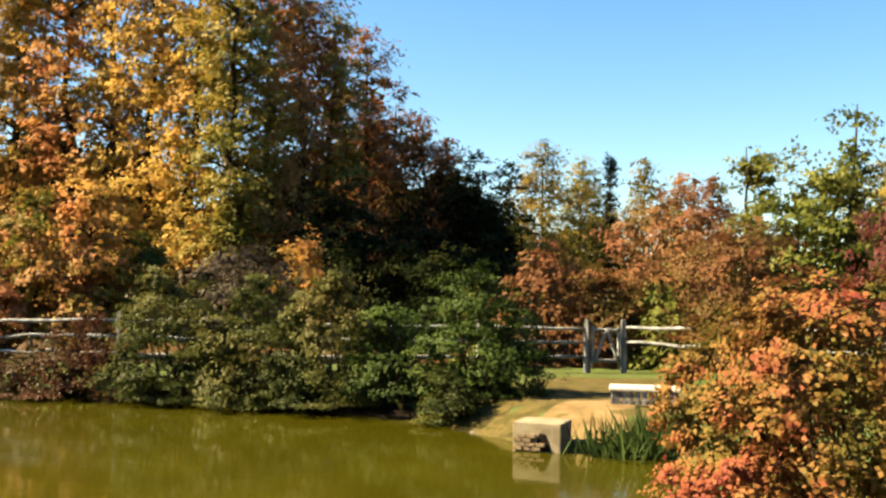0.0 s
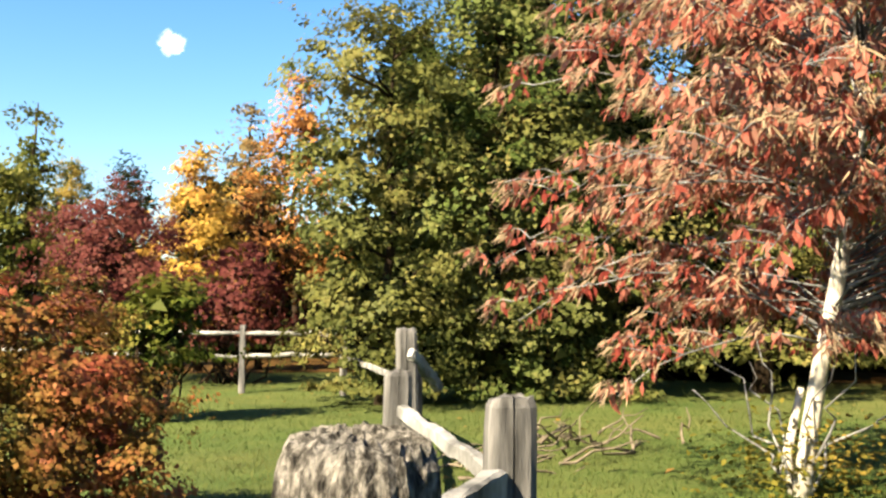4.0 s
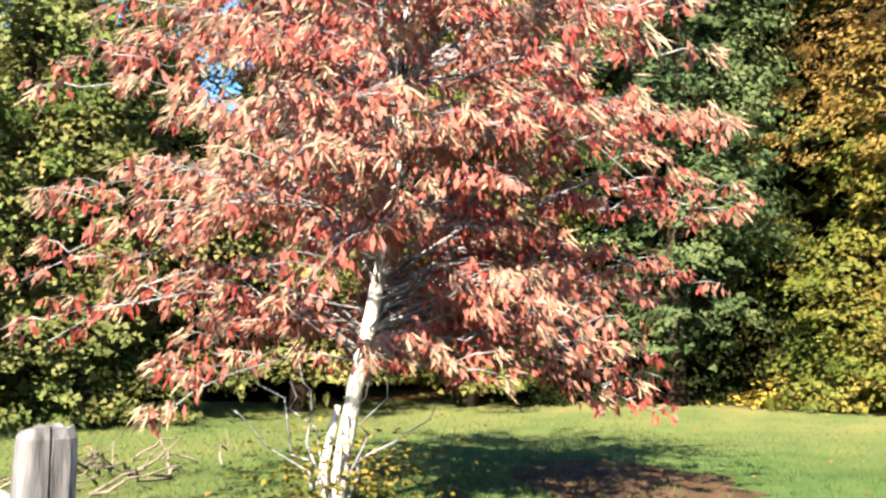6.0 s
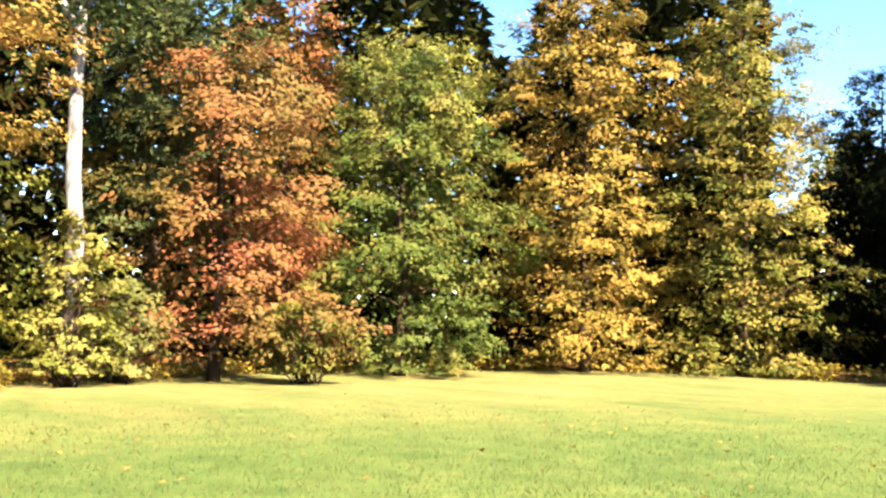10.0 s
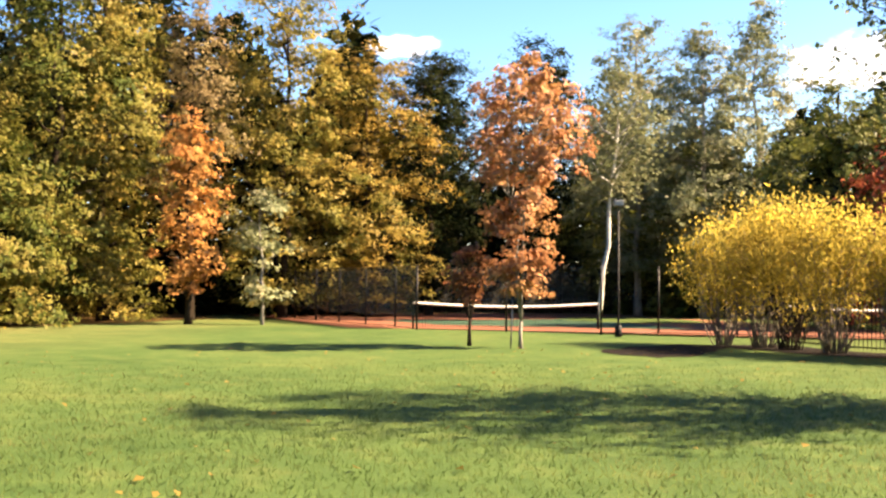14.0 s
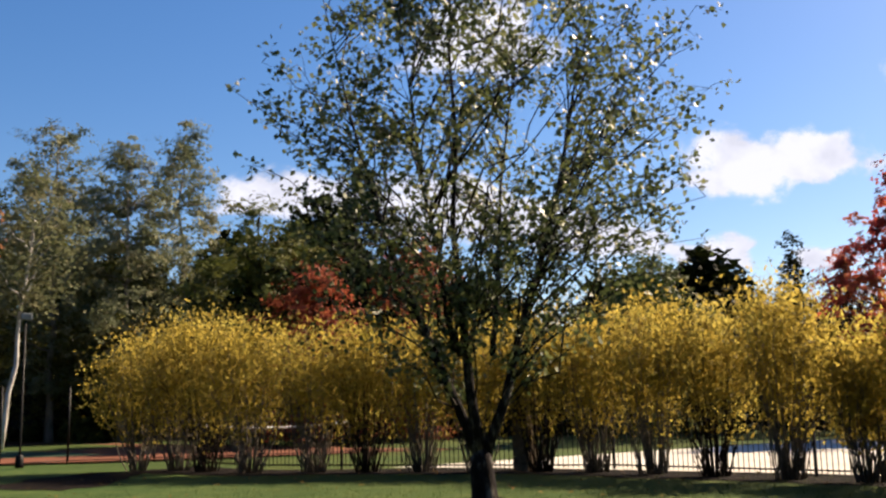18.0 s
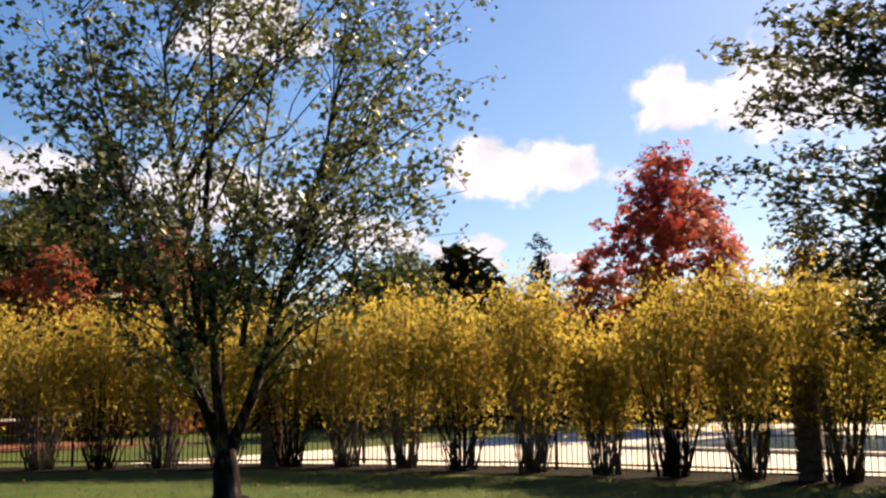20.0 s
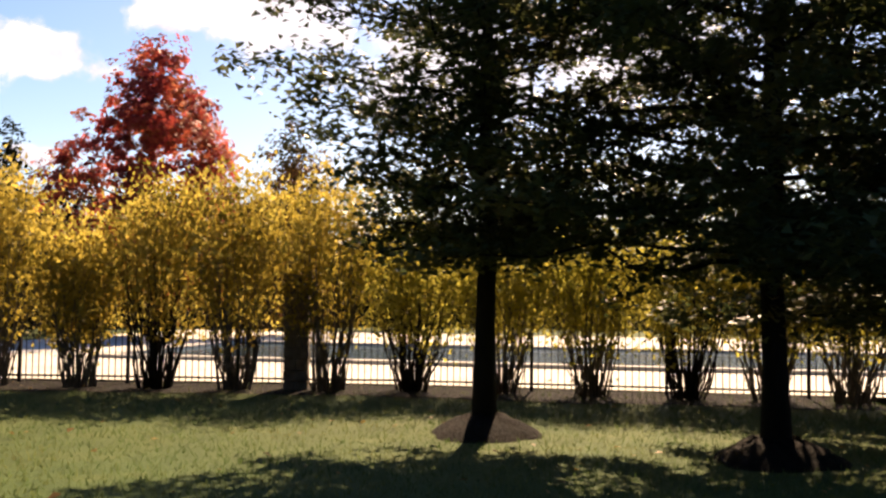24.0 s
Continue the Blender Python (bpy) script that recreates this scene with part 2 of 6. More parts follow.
LITTER = plain_mat("leaf_litter", [rgb("3a2a18"), rgb("5c4426"), rgb("7c5c30"), rgb("4a4a20")], 5.0, 0.95, relief=0.9, relief_scale=30, dist=0.04)
IRON = plain_mat("black_iron", [rgb("0c0c0d"), rgb("151516"), rgb("1c1c1c")], 6.0, 0.5, metal=0.0, relief=0.1)
IRON.node_tree.nodes["Principled BSDF"].inputs["Specular IOR Level"].default_value = 0.15
SCREEN = plain_mat("windscreen_mesh", [rgb("60605a"), rgb("747269"), rgb("86827a")], 2.0, 0.9, relief=0.3, relief_scale=40)
_nt = SCREEN.node_tree
_tr, _mx = _nt.nodes.new("ShaderNodeBsdfTransparent"), _nt.nodes.new("ShaderNodeMixShader")
_mx.inputs[0].default_value = 0.3
_nt.links.new(_nt.nodes["Principled BSDF"].outputs[0], _mx.inputs[1])
_nt.links.new(_tr.outputs[0], _mx.inputs[2])
_nt.links.new(_mx.outputs[0], _nt.nodes["Material Output"].inputs["Surface"])
COURT_RED = plain_mat("court_red", [rgb("8a5644"), rgb("9a644e"), rgb("a67058")], 1.2, 0.9, relief=0.2, relief_scale=60)
COURT_GREEN = plain_mat("court_green", [rgb("3a5c4a"), rgb("446854"), rgb("50745e")], 1.2, 0.9, relief=0.2, relief_scale=60)
WHITE = plain_mat("white_paint", [rgb("d0cec8"), rgb("e2e0da"), rgb("ecebe6")], 4.0, 0.6, relief=0.1, tone=0.65)
NETTING = plain_mat("net_cord", [rgb("14161a"), rgb("1e2024")], 6.0, 0.8)
GLASS_LAMP = plain_mat("lamp_lens", [rgb("a0a49e"), rgb("b8bab4")], 6.0, 0.3)
BRANCHM = plain_mat("fallen_branch_bark", [rgb("6a6258"), rgb("948a7c"), rgb("b4aa9a")], 6.0, 0.9, relief=0.6)


def grass_mat():
    m, nt, bsdf = nodes_of("lawn_grass")
    big = noise_node(nt, 0.18, 4.0, 0.6)
    mid = noise_node(nt, 1.3, 5.0, 0.65)
    fine = noise_node(nt, 26.0, 4.0, 0.7)
    r1 = ramp(nt, [rgb("4e733c"), rgb("6a8f4c"), rgb("8ea058"), rgb("b6ac6c")], [0.3, 0.5, 0.68, 0.86])
    r2 = ramp(nt, [rgb("426c32"), rgb("6c8e48"), rgb("a2a660")], [0.36, 0.54, 0.74])
    nt.links.new(big.outputs[0], r1.inputs[0])
    nt.links.new(mid.outputs[0], r2.inputs[0])
    c = mix_colour(nt, 0.5, r1.outputs[0], r2.outputs[0])
    # drier towards the woods' edge in the east
    tc = nt.nodes.new("ShaderNodeTexCoord")
    xyz = nt.nodes.new("ShaderNodeSeparateXYZ")
    nt.links.new(tc.outputs["Object"], xyz.inputs[0])
    east = nt.nodes.new("ShaderNodeMapRange")
    east.inputs[1].default_value, east.inputs[2].default_value = 13.0, 25.0
    nt.links.new(math_node(nt, "SUBTRACT", xyz.outputs["X"], math_node(nt, "MULTIPLY", xyz.outputs["Y"], 0.22)), east.inputs[0])
    patches = noise_node(nt, 0.35, 4.0, 0.6, stretch=(0.6, 1.6, 1))
    pr = ramp(nt, [(0.25, 0.25, 0.25), (1, 1, 1)], [0.36, 0.6])
    nt.links.new(patches.outputs[0], pr.inputs[0])
    c = mix_colour(nt, math_node(nt, "MULTIPLY", math_node(nt, "MULTIPLY", east.outputs[0], pr.outputs[0]), 0.6), c, rgb("c6b478"))
    # and drier on the bank beside the fence
    north = nt.nodes.new("ShaderNodeMapRange")
    north.inputs[1].default_value, north.inputs[2].default_value = 2.0, 7.0
    nt.links.new(xyz.outputs["Y"], north.inputs[0])
    c = mix_colour(nt, math_node(nt, "MULTIPLY", math_node(nt, "MULTIPLY", north.outputs[0], pr.outputs[0]), 0.3), c, rgb("a89c64"))
    # and by the hedge in the west
    west = nt.nodes.new("ShaderNodeMapRange")
    west.inputs[1].default_value, west.inputs[2].default_value = 6.5, 14.0
    nt.links.new(math_node(nt, "MULTIPLY", xyz.outputs["X"], -1.0), west.inputs[0])
    c = mix_colour(nt, math_node(nt, "MULTIPLY", math_node(nt, "MULTIPLY", west.outputs[0], pr.outputs[0]), 0.3), c, rgb("8e8440"))
    r3 = ramp(nt, [(0.55, 0.55, 0.5), (1.15, 1.15, 1.05)], [0.3, 0.7])
    nt.links.new(fine.outputs[0], r3.inputs[0])
    c = mix_colour(nt, 1.0, c, r3.outputs[0], "MULTIPLY")
    pale = nt.nodes.new("ShaderNodeHueSaturation")
    pale.inputs["Saturation"].default_value = 0.92
    pale.inputs["Value"].default_value = 0.325
    nt.links.new(c, pale.inputs["Color"])
    nt.links.new(pale.outputs[0], bsdf.inputs["Base Color"])
    bsdf.inputs["Roughness"].default_value = 0.85
    bsdf.inputs["Specular IOR Level"].default_value = 0.06
    bump(nt, bsdf, fine.outputs[0], 0.5, 0.03)
    return m


GRASS = grass_mat()
BLADE = leafy("grass_blades", ("446a2c", "62843e", "7e904a", "9c9e60"), patch=0.5, amount=0.5, through_light=0.55, gloss=0.05)


def water_mat(name, colour, rough, wave):
    m, nt, bsdf = nodes_of(name)
    n = noise_node(nt, 0.5, 3.0, 0.5)
    r = ramp(nt, [tuple(v * 0.38 for v in colour), tuple(v * 0.47 for v in colour)], [0.35, 0.65])
    nt.links.new(n.outputs[0], r.inputs[0])
    nt.links.new(r.outputs[0], bsdf.inputs["Base Color"])
    bsdf.inputs["Roughness"].default_value = rough
    bsdf.inputs["IOR"].default_value = 1.33
    w = noise_node(nt, 2.2, 3.0, 0.55, stretch=(1, 1.6, 1))
    bump(nt, bsdf, w.outputs[0], wave, 0.02)
    return m


POND = water_mat("pond_water", rgb("4c4a12"), 0.06, 0.12)
POOLW = water_mat("pool_water", rgb("6a8492"), 0.12, 0.2)


def cloud_mat():
    m, nt, bsdf = nodes_of("cloud_vapour")
    rim = nt.nodes.new("ShaderNodeAttribute")
    rim.attribute_name = "rim"
    puff = noise_node(nt, 0.016, 7.0, 0.6)
    body = math_node(nt, "ADD", math_node(nt, "MULTIPLY", rim.outputs["Fac"], 1.5), math_node(nt, "MULTIPLY", math_node(nt, "SUBTRACT", puff.outputs[0], 0.5), 1.7))
    cover = nt.nodes.new("ShaderNodeMapRange")
    cover.interpolation_type = "SMOOTHSTEP"
    cover.inputs[1].default_value, cover.inputs[2].default_value = 0.06, 0.66
    nt.links.new(body, cover.inputs[0])
    shade = noise_node(nt, 0.009, 4.0, 0.55)
    tone = ramp(nt, [(0.48, 0.55, 0.68), (0.6, 0.68, 0.82)], [0.36, 0.56])
    nt.links.new(shade.outputs[0], tone.inputs[0])
    glow, thin, mix = nt.nodes.new("ShaderNodeEmission"), nt.nodes.new("ShaderNodeBsdfTransparent"), nt.nodes.new("ShaderNodeMixShader")
    glow.inputs["Strength"].default_value = 0.56
    nt.links.new(tone.outputs[0], glow.inputs["Color"])
    nt.links.new(math_node(nt, "POWER", cover.outputs[0], 1.7), mix.inputs[0])
    nt.links.new(thin.outputs[0], mix.inputs[1])
    nt.links.new(glow.outputs[0], mix.inputs[2])
    nt.links.new(mix.outputs[0], nt.nodes["Material Output"].inputs["Surface"])
    nt.nodes.remove(bsdf)
    return m


CLOUD_M = cloud_mat()

# ---------------------------------------------------------------- mesh helpers


def mesh_from(name, verts, faces, material, smooth=False):
    me = bpy.data.meshes.new(name)
    me.from_pydata([tuple(v) for v in verts], [], faces)
    me.materials.append(material)
    if smooth:
        me.polygons.foreach_set("use_smooth", [True] * len(me.polygons))
    me.update()
    return me


def bm_mesh(name, bm, material, smooth=False):
    me = bpy.data.meshes.new(name)
    bm.normal_update()
    bm.to_mesh(me)
    bm.free()
    me.materials.append(material)
    if smooth:
        me.polygons.foreach_set("use_smooth", [True] * len(me.polygons))
    return me


def child(name, me, parent, label="", kind=""):
    ob = new(name, me)
    ob.parent = parent
    return tagged(ob, label, kind=kind)


def thing(name, label, category, group="", kind="", at=(0, 0, 0), turn=0.0):
    ob = new(name)
    ob.empty_display_size = 0.2
    ob.matrix_world = pose(*at, 0, 0, turn)
    return tagged(ob, label, category, group, kind)


def box_bm(sx, sy, sz, at=(0, 0, 0), bevel=0.0, bm=None, rot=None):
    """A box with its base's centre at `at`."""
    bm = bm or bmesh.new()
    m = Matrix.Translation((at[0], at[1], at[2] + sz / 2))
    if rot:
        m = m @ rot
    got = bmesh.ops.create_cube(bm, size=1, matrix=m @ Matrix.Diagonal((sx, sy, sz, 1)))
    if bevel:
        edges = list({e for v in got["verts"] for e in v.link_edges})
        bmesh.ops.bevel(bm, geom=edges, offset=bevel, segments=2, affect="EDGES", profile=0.6)
    return bm


def tube_arrays(points, radii, sides=7):
    pts = np.array(points, float)
    n = len(pts)
    tang = np.gradient(pts, axis=0)
    tang /= np.linalg.norm(tang, axis=1)[:, None] + 1e-9
    ref = np.array((0.31, 0.95, 0.05))
    u = np.cross(tang, ref)
    u /= np.linalg.norm(u, axis=1)[:, None] + 1e-9
    v = np.cross(tang, u)
    ang = np.arange(sides) * 2 * np.pi / sides
    ring = np.cos(ang)[None, :, None] * u[:, None] + np.sin(ang)[None, :, None] * v[:, None]
    verts = (pts[:, None] + ring * np.array(radii)[:, None, None]).reshape(-1, 3)
    faces = []
    for i in range(n - 1):
        for k in range(sides):
            a, b = i * sides + k, i * sides + (k + 1) % sides
            faces.append((a, b, b + sides, a + sides))
    faces.append(tuple(range(sides))[::-1])
    faces.append(tuple(range((n - 1) * sides, n * sides)))
    return verts, faces


class Wood:
    """Collects tubes into one mesh."""

    def __init__(self):
        self.v, self.f, self.n = [], [], 0

    def add(self, points, radii, sides=6):
        v, f = tube_arrays(points, radii, sides)
        self.v.append(v)
        self.f += [tuple(i + self.n for i in q) for q in f]
        self.n += len(v)

    def mesh(self, name, material):
        return mesh_from(name, np.concatenate(self.v), self.f, material, True)


def wander(rng, a, b, n=6, amount=0.06, sag=0.0):
    """A crooked line from a to b."""
    a, b = np.array(a, float), np.array(b, float)
    s = np.linspace(0, 1, n)
    length = np.linalg.norm(b - a)
    p = a + (b - a) * s[:, None]
    k = rng.normal(0, amount * length, (n, 3)) * np.sin(np.pi * s)[:, None]
    p += k
    p[:, 2] -= sag * length * (s ** 2 - s)* -1
    return p


def leaf_faces(name, v, material):
    """One loose face for each row of corners."""
    n, k = v.shape[:2]
    me = bpy.data.meshes.new(name)
    me.vertices.add(k * n)
    me.vertices.foreach_set("co", v.astype(np.float32).ravel())
    me.loops.add(k * n)
    me.loops.foreach_set("vertex_index", np.arange(k * n, dtype=np.int32))
    me.polygons.add(n)
    me.polygons.foreach_set("loop_start", np.arange(0, k * n, k, dtype=np.int32))
    me.polygons.foreach_set("loop_total", np.full(n, k, dtype=np.int32))
    me.materials.append(material)
    me.update(calc_edges=True)
    return me


def leaf_mesh(name, pos, rng, material, length, width, up=0.6, droop=0.0, axis=None, jitter=0.35, scale=None, bias=None, wedge=False):
    """Many single leaves, each a folded four-cornered blade of its own."""
    n = len(pos)
    nrm = rng.normal(0, 1, (n, 3))
    if bias is not None:
        nrm = nrm * 0.3 + bias
    else:
        nrm[:, 2] = np.abs(nrm[:, 2]) + up * 2
    nrm /= np.linalg.norm(nrm, axis=1)[:, None]
    d = rng.normal(0, 1, (n, 3)) if axis is None else axis + rng.normal(0, jitter, (n, 3))
    d[:, 2] -= droop
    d -= nrm * (d * nrm).sum(1)[:, None] * (0.0 if axis is not None else 1.0)
    d /= np.linalg.norm(d, axis=1)[:, None] + 1e-9
    side = np.cross(nrm, d)
    side /= np.linalg.norm(side, axis=1)[:, None] + 1e-9
    size = rng.uniform(0.65, 1.3, (n, 1))
    if scale is not None:
        size = size * scale[:, None]
    L, Wd = length * size, width * size
    fold = np.cross(d, side) * (Wd * 0.35)
    if wedge:
        tri = np.empty((n, 3, 3))
        tri[:, 0], tri[:, 1], tri[:, 2] = pos - side * Wd, pos + side * Wd, pos + d * L
        return leaf_faces(name, tri, material)
    v = np.empty((n, 4, 3))
    v[:, 0] = pos
    v[:, 1] = pos + d * L * 0.5 + side * Wd + fold
    v[:, 2] = pos + d * L
    v[:, 3] = pos + d * L * 0.45 - side * Wd + fold
    return leaf_faces(name, v, material)


SHAPES = {
    "oval": ((0, 0.45), (0.12, 0.8), (0.35, 1.0), (0.6, 0.92), (0.8, 0.66), (0.93, 0.36), (1, 0.08)),
    "cone": ((0, 0.7), (0.15, 1.0), (0.4, 0.75), (0.7, 0.42), (0.9, 0.16), (1, 0.03)),
    "dome": ((0, 0.8), (0.2, 1.0), (0.45, 0.96), (0.7, 0.78), (0.88, 0.48), (1, 0.1)),
    "layer": ((0, 0.75), (0.1, 1.0), (0.45, 1.0), (0.72, 0.9), (0.9, 0.66), (1, 0.25)),
    "wall": ((0, 0.72), (0.12, 0.92), (0.5, 1.0), (0.8, 0.95), (0.93, 0.75), (1, 0.35)),
    "plume": ((0, 0.3), (0.2, 0.5), (0.45, 0.7), (0.7, 1.0), (0.88, 0.8), (1, 0.2)),
    "flame": ((0, 0.35), (0.2, 0.8), (0.45, 1.0), (0.65, 0.95), (0.83, 0.68), (0.94, 0.38), (1, 0.08)),
}


def crown_points(rng, h0, h1, r, shape, n, flat, per=26, spread=None):
    """Leaf places: clumps in an uneven crown with gaps, centred on the z axis."""
    prof = np.array(SHAPES[shape])
    per = max(10, min(per, n // 70))
    k = max(8, n // per)
    hh = rng.uniform(0, 1, k * 3)
    rad = np.interp(hh, prof[:, 0], prof[:, 1])
    keep = rng.uniform(0, 1, k * 3) < rad * 0.9 + 0.1
    hh, rad = hh[keep][:k], rad[keep][:k]
    k = len(hh)
    ang = rng.uniform(0, 2 * np.pi, k)
    ph = rng.uniform(0, 6.28, 6)
    lump = 1 + 0.22 * np.sin(3 * ang + ph[0] + 5 * hh) + 0.16 * np.sin(5 * ang + ph[1] - 9 * hh) + 0.14 * np.sin(2 * ang + ph[2] + 13 * hh)
    depth = 1 - rng.beta(1.1, 2.6, k) * 0.85
    rr = r * rad * lump * depth
    c = np.stack([np.cos(ang) * rr, np.sin(ang) * rr, h0 + (h1 - h0) * hh], 1)
    sp = (spread or 0.16 * r + 0.12) * rng.uniform(0.55, 1.35, (k, 1, 1))
    off = rng.normal(0, 1, (k, per, 3)) * np.array((1, 1, flat)) * sp
    off[:, :, 2] -= 0.25 * (off[:, :, 0] ** 2 + off[:, :, 1] ** 2) / sp[:, :, 0]
    p = (c[:, None] + off).reshape(-1, 3)
    return p, c


def boughs(rng, h0, h1, r, shape, n, flat, size=None, tilt=0.8, lumpy=1.0):
    """Leaf places and facings: twigs gathered into drooping sprays at the bough ends, with dark gaps between."""
    prof = np.array(SHAPES[shape])
    s0 = size or 0.12 * r + 0.26
    wide = np.interp(np.linspace(0, 1, 21), prof[:, 0], prof[:, 1]).mean()
    k = int(max(26, min(n // 50, 1.15 * 2 * np.pi * r * wide * (h1 - h0) / (2.3 * s0 * s0))))
    hh = rng.uniform(0, 1, k * 5)
    ang = rng.uniform(0, 2 * np.pi, k * 5)
    rad = np.interp(hh, prof[:, 0], prof[:, 1])
    ph = rng.uniform(0, 6.28, 8)
    q = hh * (h1 - h0) / (0.55 * r + 0.3)
    lump = 1 + lumpy * (0.2 * np.sin(3 * ang + ph[0] + q) + 0.13 * np.sin(5 * ang + ph[1] - 1.7 * q) + 0.15 * np.sin(2 * ang + ph[2] + 2.4 * q))
    hole = np.sin(4 * ang + ph[3] + 1.3 * q) * np.sin(2.1 * q + ph[4] + 2 * np.sin(ang + ph[5])) + 0.5 * np.sin(7 * ang - 3.1 * q + ph[6])
    keep = (rng.uniform(0, 1, k * 5) < rad * 0.9 + 0.1) & (hole + rng.normal(0, 0.25, k * 5) > -0.2 - 0.35 / max(0.2, lumpy))
    hh, ang, rad, lump = hh[keep][:k], ang[keep][:k], rad[keep][:k], lump[keep][:k]
    k = len(hh)
    rr = r * rad * lump * (1 - rng.beta(0.9, 3.2, k) * 0.75) - 0.35 * s0
    c = np.stack([np.cos(ang) * rr, np.sin(ang) * rr, h0 + (h1 - h0) * hh], 1)
    er = np.stack([np.cos(ang), np.sin(ang), rng.uniform(-0.4, 0.1, k) + 0.6 * (hh > 0.86)], 1)
    et = np.stack([-np.sin(ang), np.cos(ang), np.zeros(k)], 1)
    m = 10
    s = s0 * rng.uniform(0.55, 1.45, (k, 1))
    th = rng.uniform(0, 2 * np.pi, (k, m))
    edge = 1 + 0.3 * np.sin(3 * th + rng.uniform(0, 6.28, (k, 1))) + 0.2 * np.sin(5 * th + rng.uniform(0, 6.28, (k, 1)))
    rho = np.sqrt(rng.uniform(0, 1, (k, m))) * edge
    twig = ((np.cos(th) * rho * s)[..., None] * 1.3 * er[:, None] + (np.sin(th) * rho * s)[..., None] * et[:, None])
    twig[..., 2] += rng.normal(0, flat, (k, m)) * s - 0.38 * s * rho ** 2
    per = max(4, n // (k * m))
    off = rng.normal(0, 1, (k, m, per, 3)) * np.array((1, 1, 0.55)) * (0.22 * s)[:, :, None, None]
    p = (c[:, None, None] + twig[:, :, None] + off).reshape(-1, 3)
    low = p[:, 2] < h0
    p[low, 2] = h0 + 0.5 * (h0 - p[low, 2]) * rng.uniform(0, 1, low.sum())
    face = (0.6 * er + rng.normal(0, 0.2, (k, 3)))[:, None] + rng.normal(0, 0.22, (k, m, 3)) + 0.4 * twig / s[..., None]
    face[..., 2] += tilt
    face = np.repeat(face[:, :, None], per, axis=2)
    return p, face.reshape(-1, 3), c


def plant(kind, x, y, h, base, r, shape, material, seed, label, leaf=None, dens=1.0, bark=None, group="", spray=None):
    """A tree or shrub: trunk with limbs, and a crown of single leaves."""
    rng = np.random.default_rng(seed)
    d = math.hypot(x, y)
    z0 = ground_z(x, y)
    leaf = (leaf or min(0.25, 0.085 + 0.0039 * d)) * 0.64
    sparse = material in (SILVER, PINKT, TWIG)
    area = 2 * r * (h - base)
    wedge = d > 14
    n = int(min(38000, max(4000 * min(1, dens), dens * (2.0 if sparse else 3.5) * area / (0.55 * leaf * leaf))))
    layered = shape == "layer"
    pts, bias, centres = boughs(rng, base, h, r, shape, n, 0.1 if layered else (0.5 if dens > 2 else 0.2), size=spray, tilt=1.1 if layered else 0.8, lumpy=1.0 if kind == "tree" else 0.5)
    pts[:, 2] = np.maximum(pts[:, 2], 0.05)
    ob = thing("shrub" if kind == "shrub" else "tree", label, kind, group, at=(x, y, z0))
    w = Wood()
    tr = (0.011 * h + 0.02 if sparse else 0.0135 * h + 0.03) if kind == "tree" else 0.03
    if kind == "tree":
        top = (rng.normal(0, 0.1), rng.normal(0, 0.1), h * 0.93)
        stem = wander(rng, (0, 0, -0.15), top, 9, 0.012)
        rad = tr * np.linspace(1, 0.12, 9)
        rad[0] *= 1.35
        w.add(stem, rad, 8)
        order = rng.permutation(len(centres))[:22]
        for i in order:
            c = centres[i]
            zz = max(0.1, min(c[2] - 0.25 * math.hypot(c[0], c[1]) - 0.2, h * 0.88))
            s = np.interp(zz, stem[:, 2], np.arange(9))
            a = np.array([np.interp(s, np.arange(9), stem[:, j]) for j in range(3)])
            w.add(wander(rng, a, c, 5, 0.05), tr * np.linspace(0.3, 0.06, 5), 4)
    else:
        order = rng.permutation(len(centres))[:26]
        for i in order:
            c = centres[i]
            a = (rng.normal(0, 0.12 * r), rng.normal(0, 0.12 * r), -0.1)
            w.add(wander(rng, a, c, 5, 0.06), tr * np.linspace(1, 0.2, 5), 5)
    child("trunk" if kind == "tree" else "branchwork", w.mesh("wood", bark or (BARK_PALE if material == SILVER else BARK)), ob)
    size = np.ones(len(pts))
    if not sparse:
        m = int(area * 16)
        inner, _c = crown_points(rng, base, base + (h - base) * 0.9, r * 0.48, shape, m, 0.8, per=4)
        inner[:, 2] = np.maximum(inner[:, 2], 0.3)
        pts, size = np.concatenate([pts, inner]), np.concatenate([size, np.full(len(inner), min(2.6, 0.22 / leaf))])
        bias = np.concatenate([bias, rng.normal(0, 1, (len(inner), 3))])
    child("crown", leaf_mesh("crown", pts, rng, material, leaf, leaf * 0.44, scale=size, bias=bias, wedge=wedge), ob)
    return ob


# ---------------------------------------------------------------- the ground and the pond
WATER_Z = -0.5
SHORE = ((-40, 4.0), (-12, 3.4), (-3, 4.2), (0.6, 5.2), (1.9, 7.2), (2.5, 10.5), (2.75, 14.4), (1.7, 15.1), (0.75, 15.6), (-0.9, 18.3), (-4.6, 20.5), (-9.7, 21.8), (-18, 22.8), (-40, 24))
_S = np.array(SHORE, float)
_E = np.roll(_S, -1, axis=0)


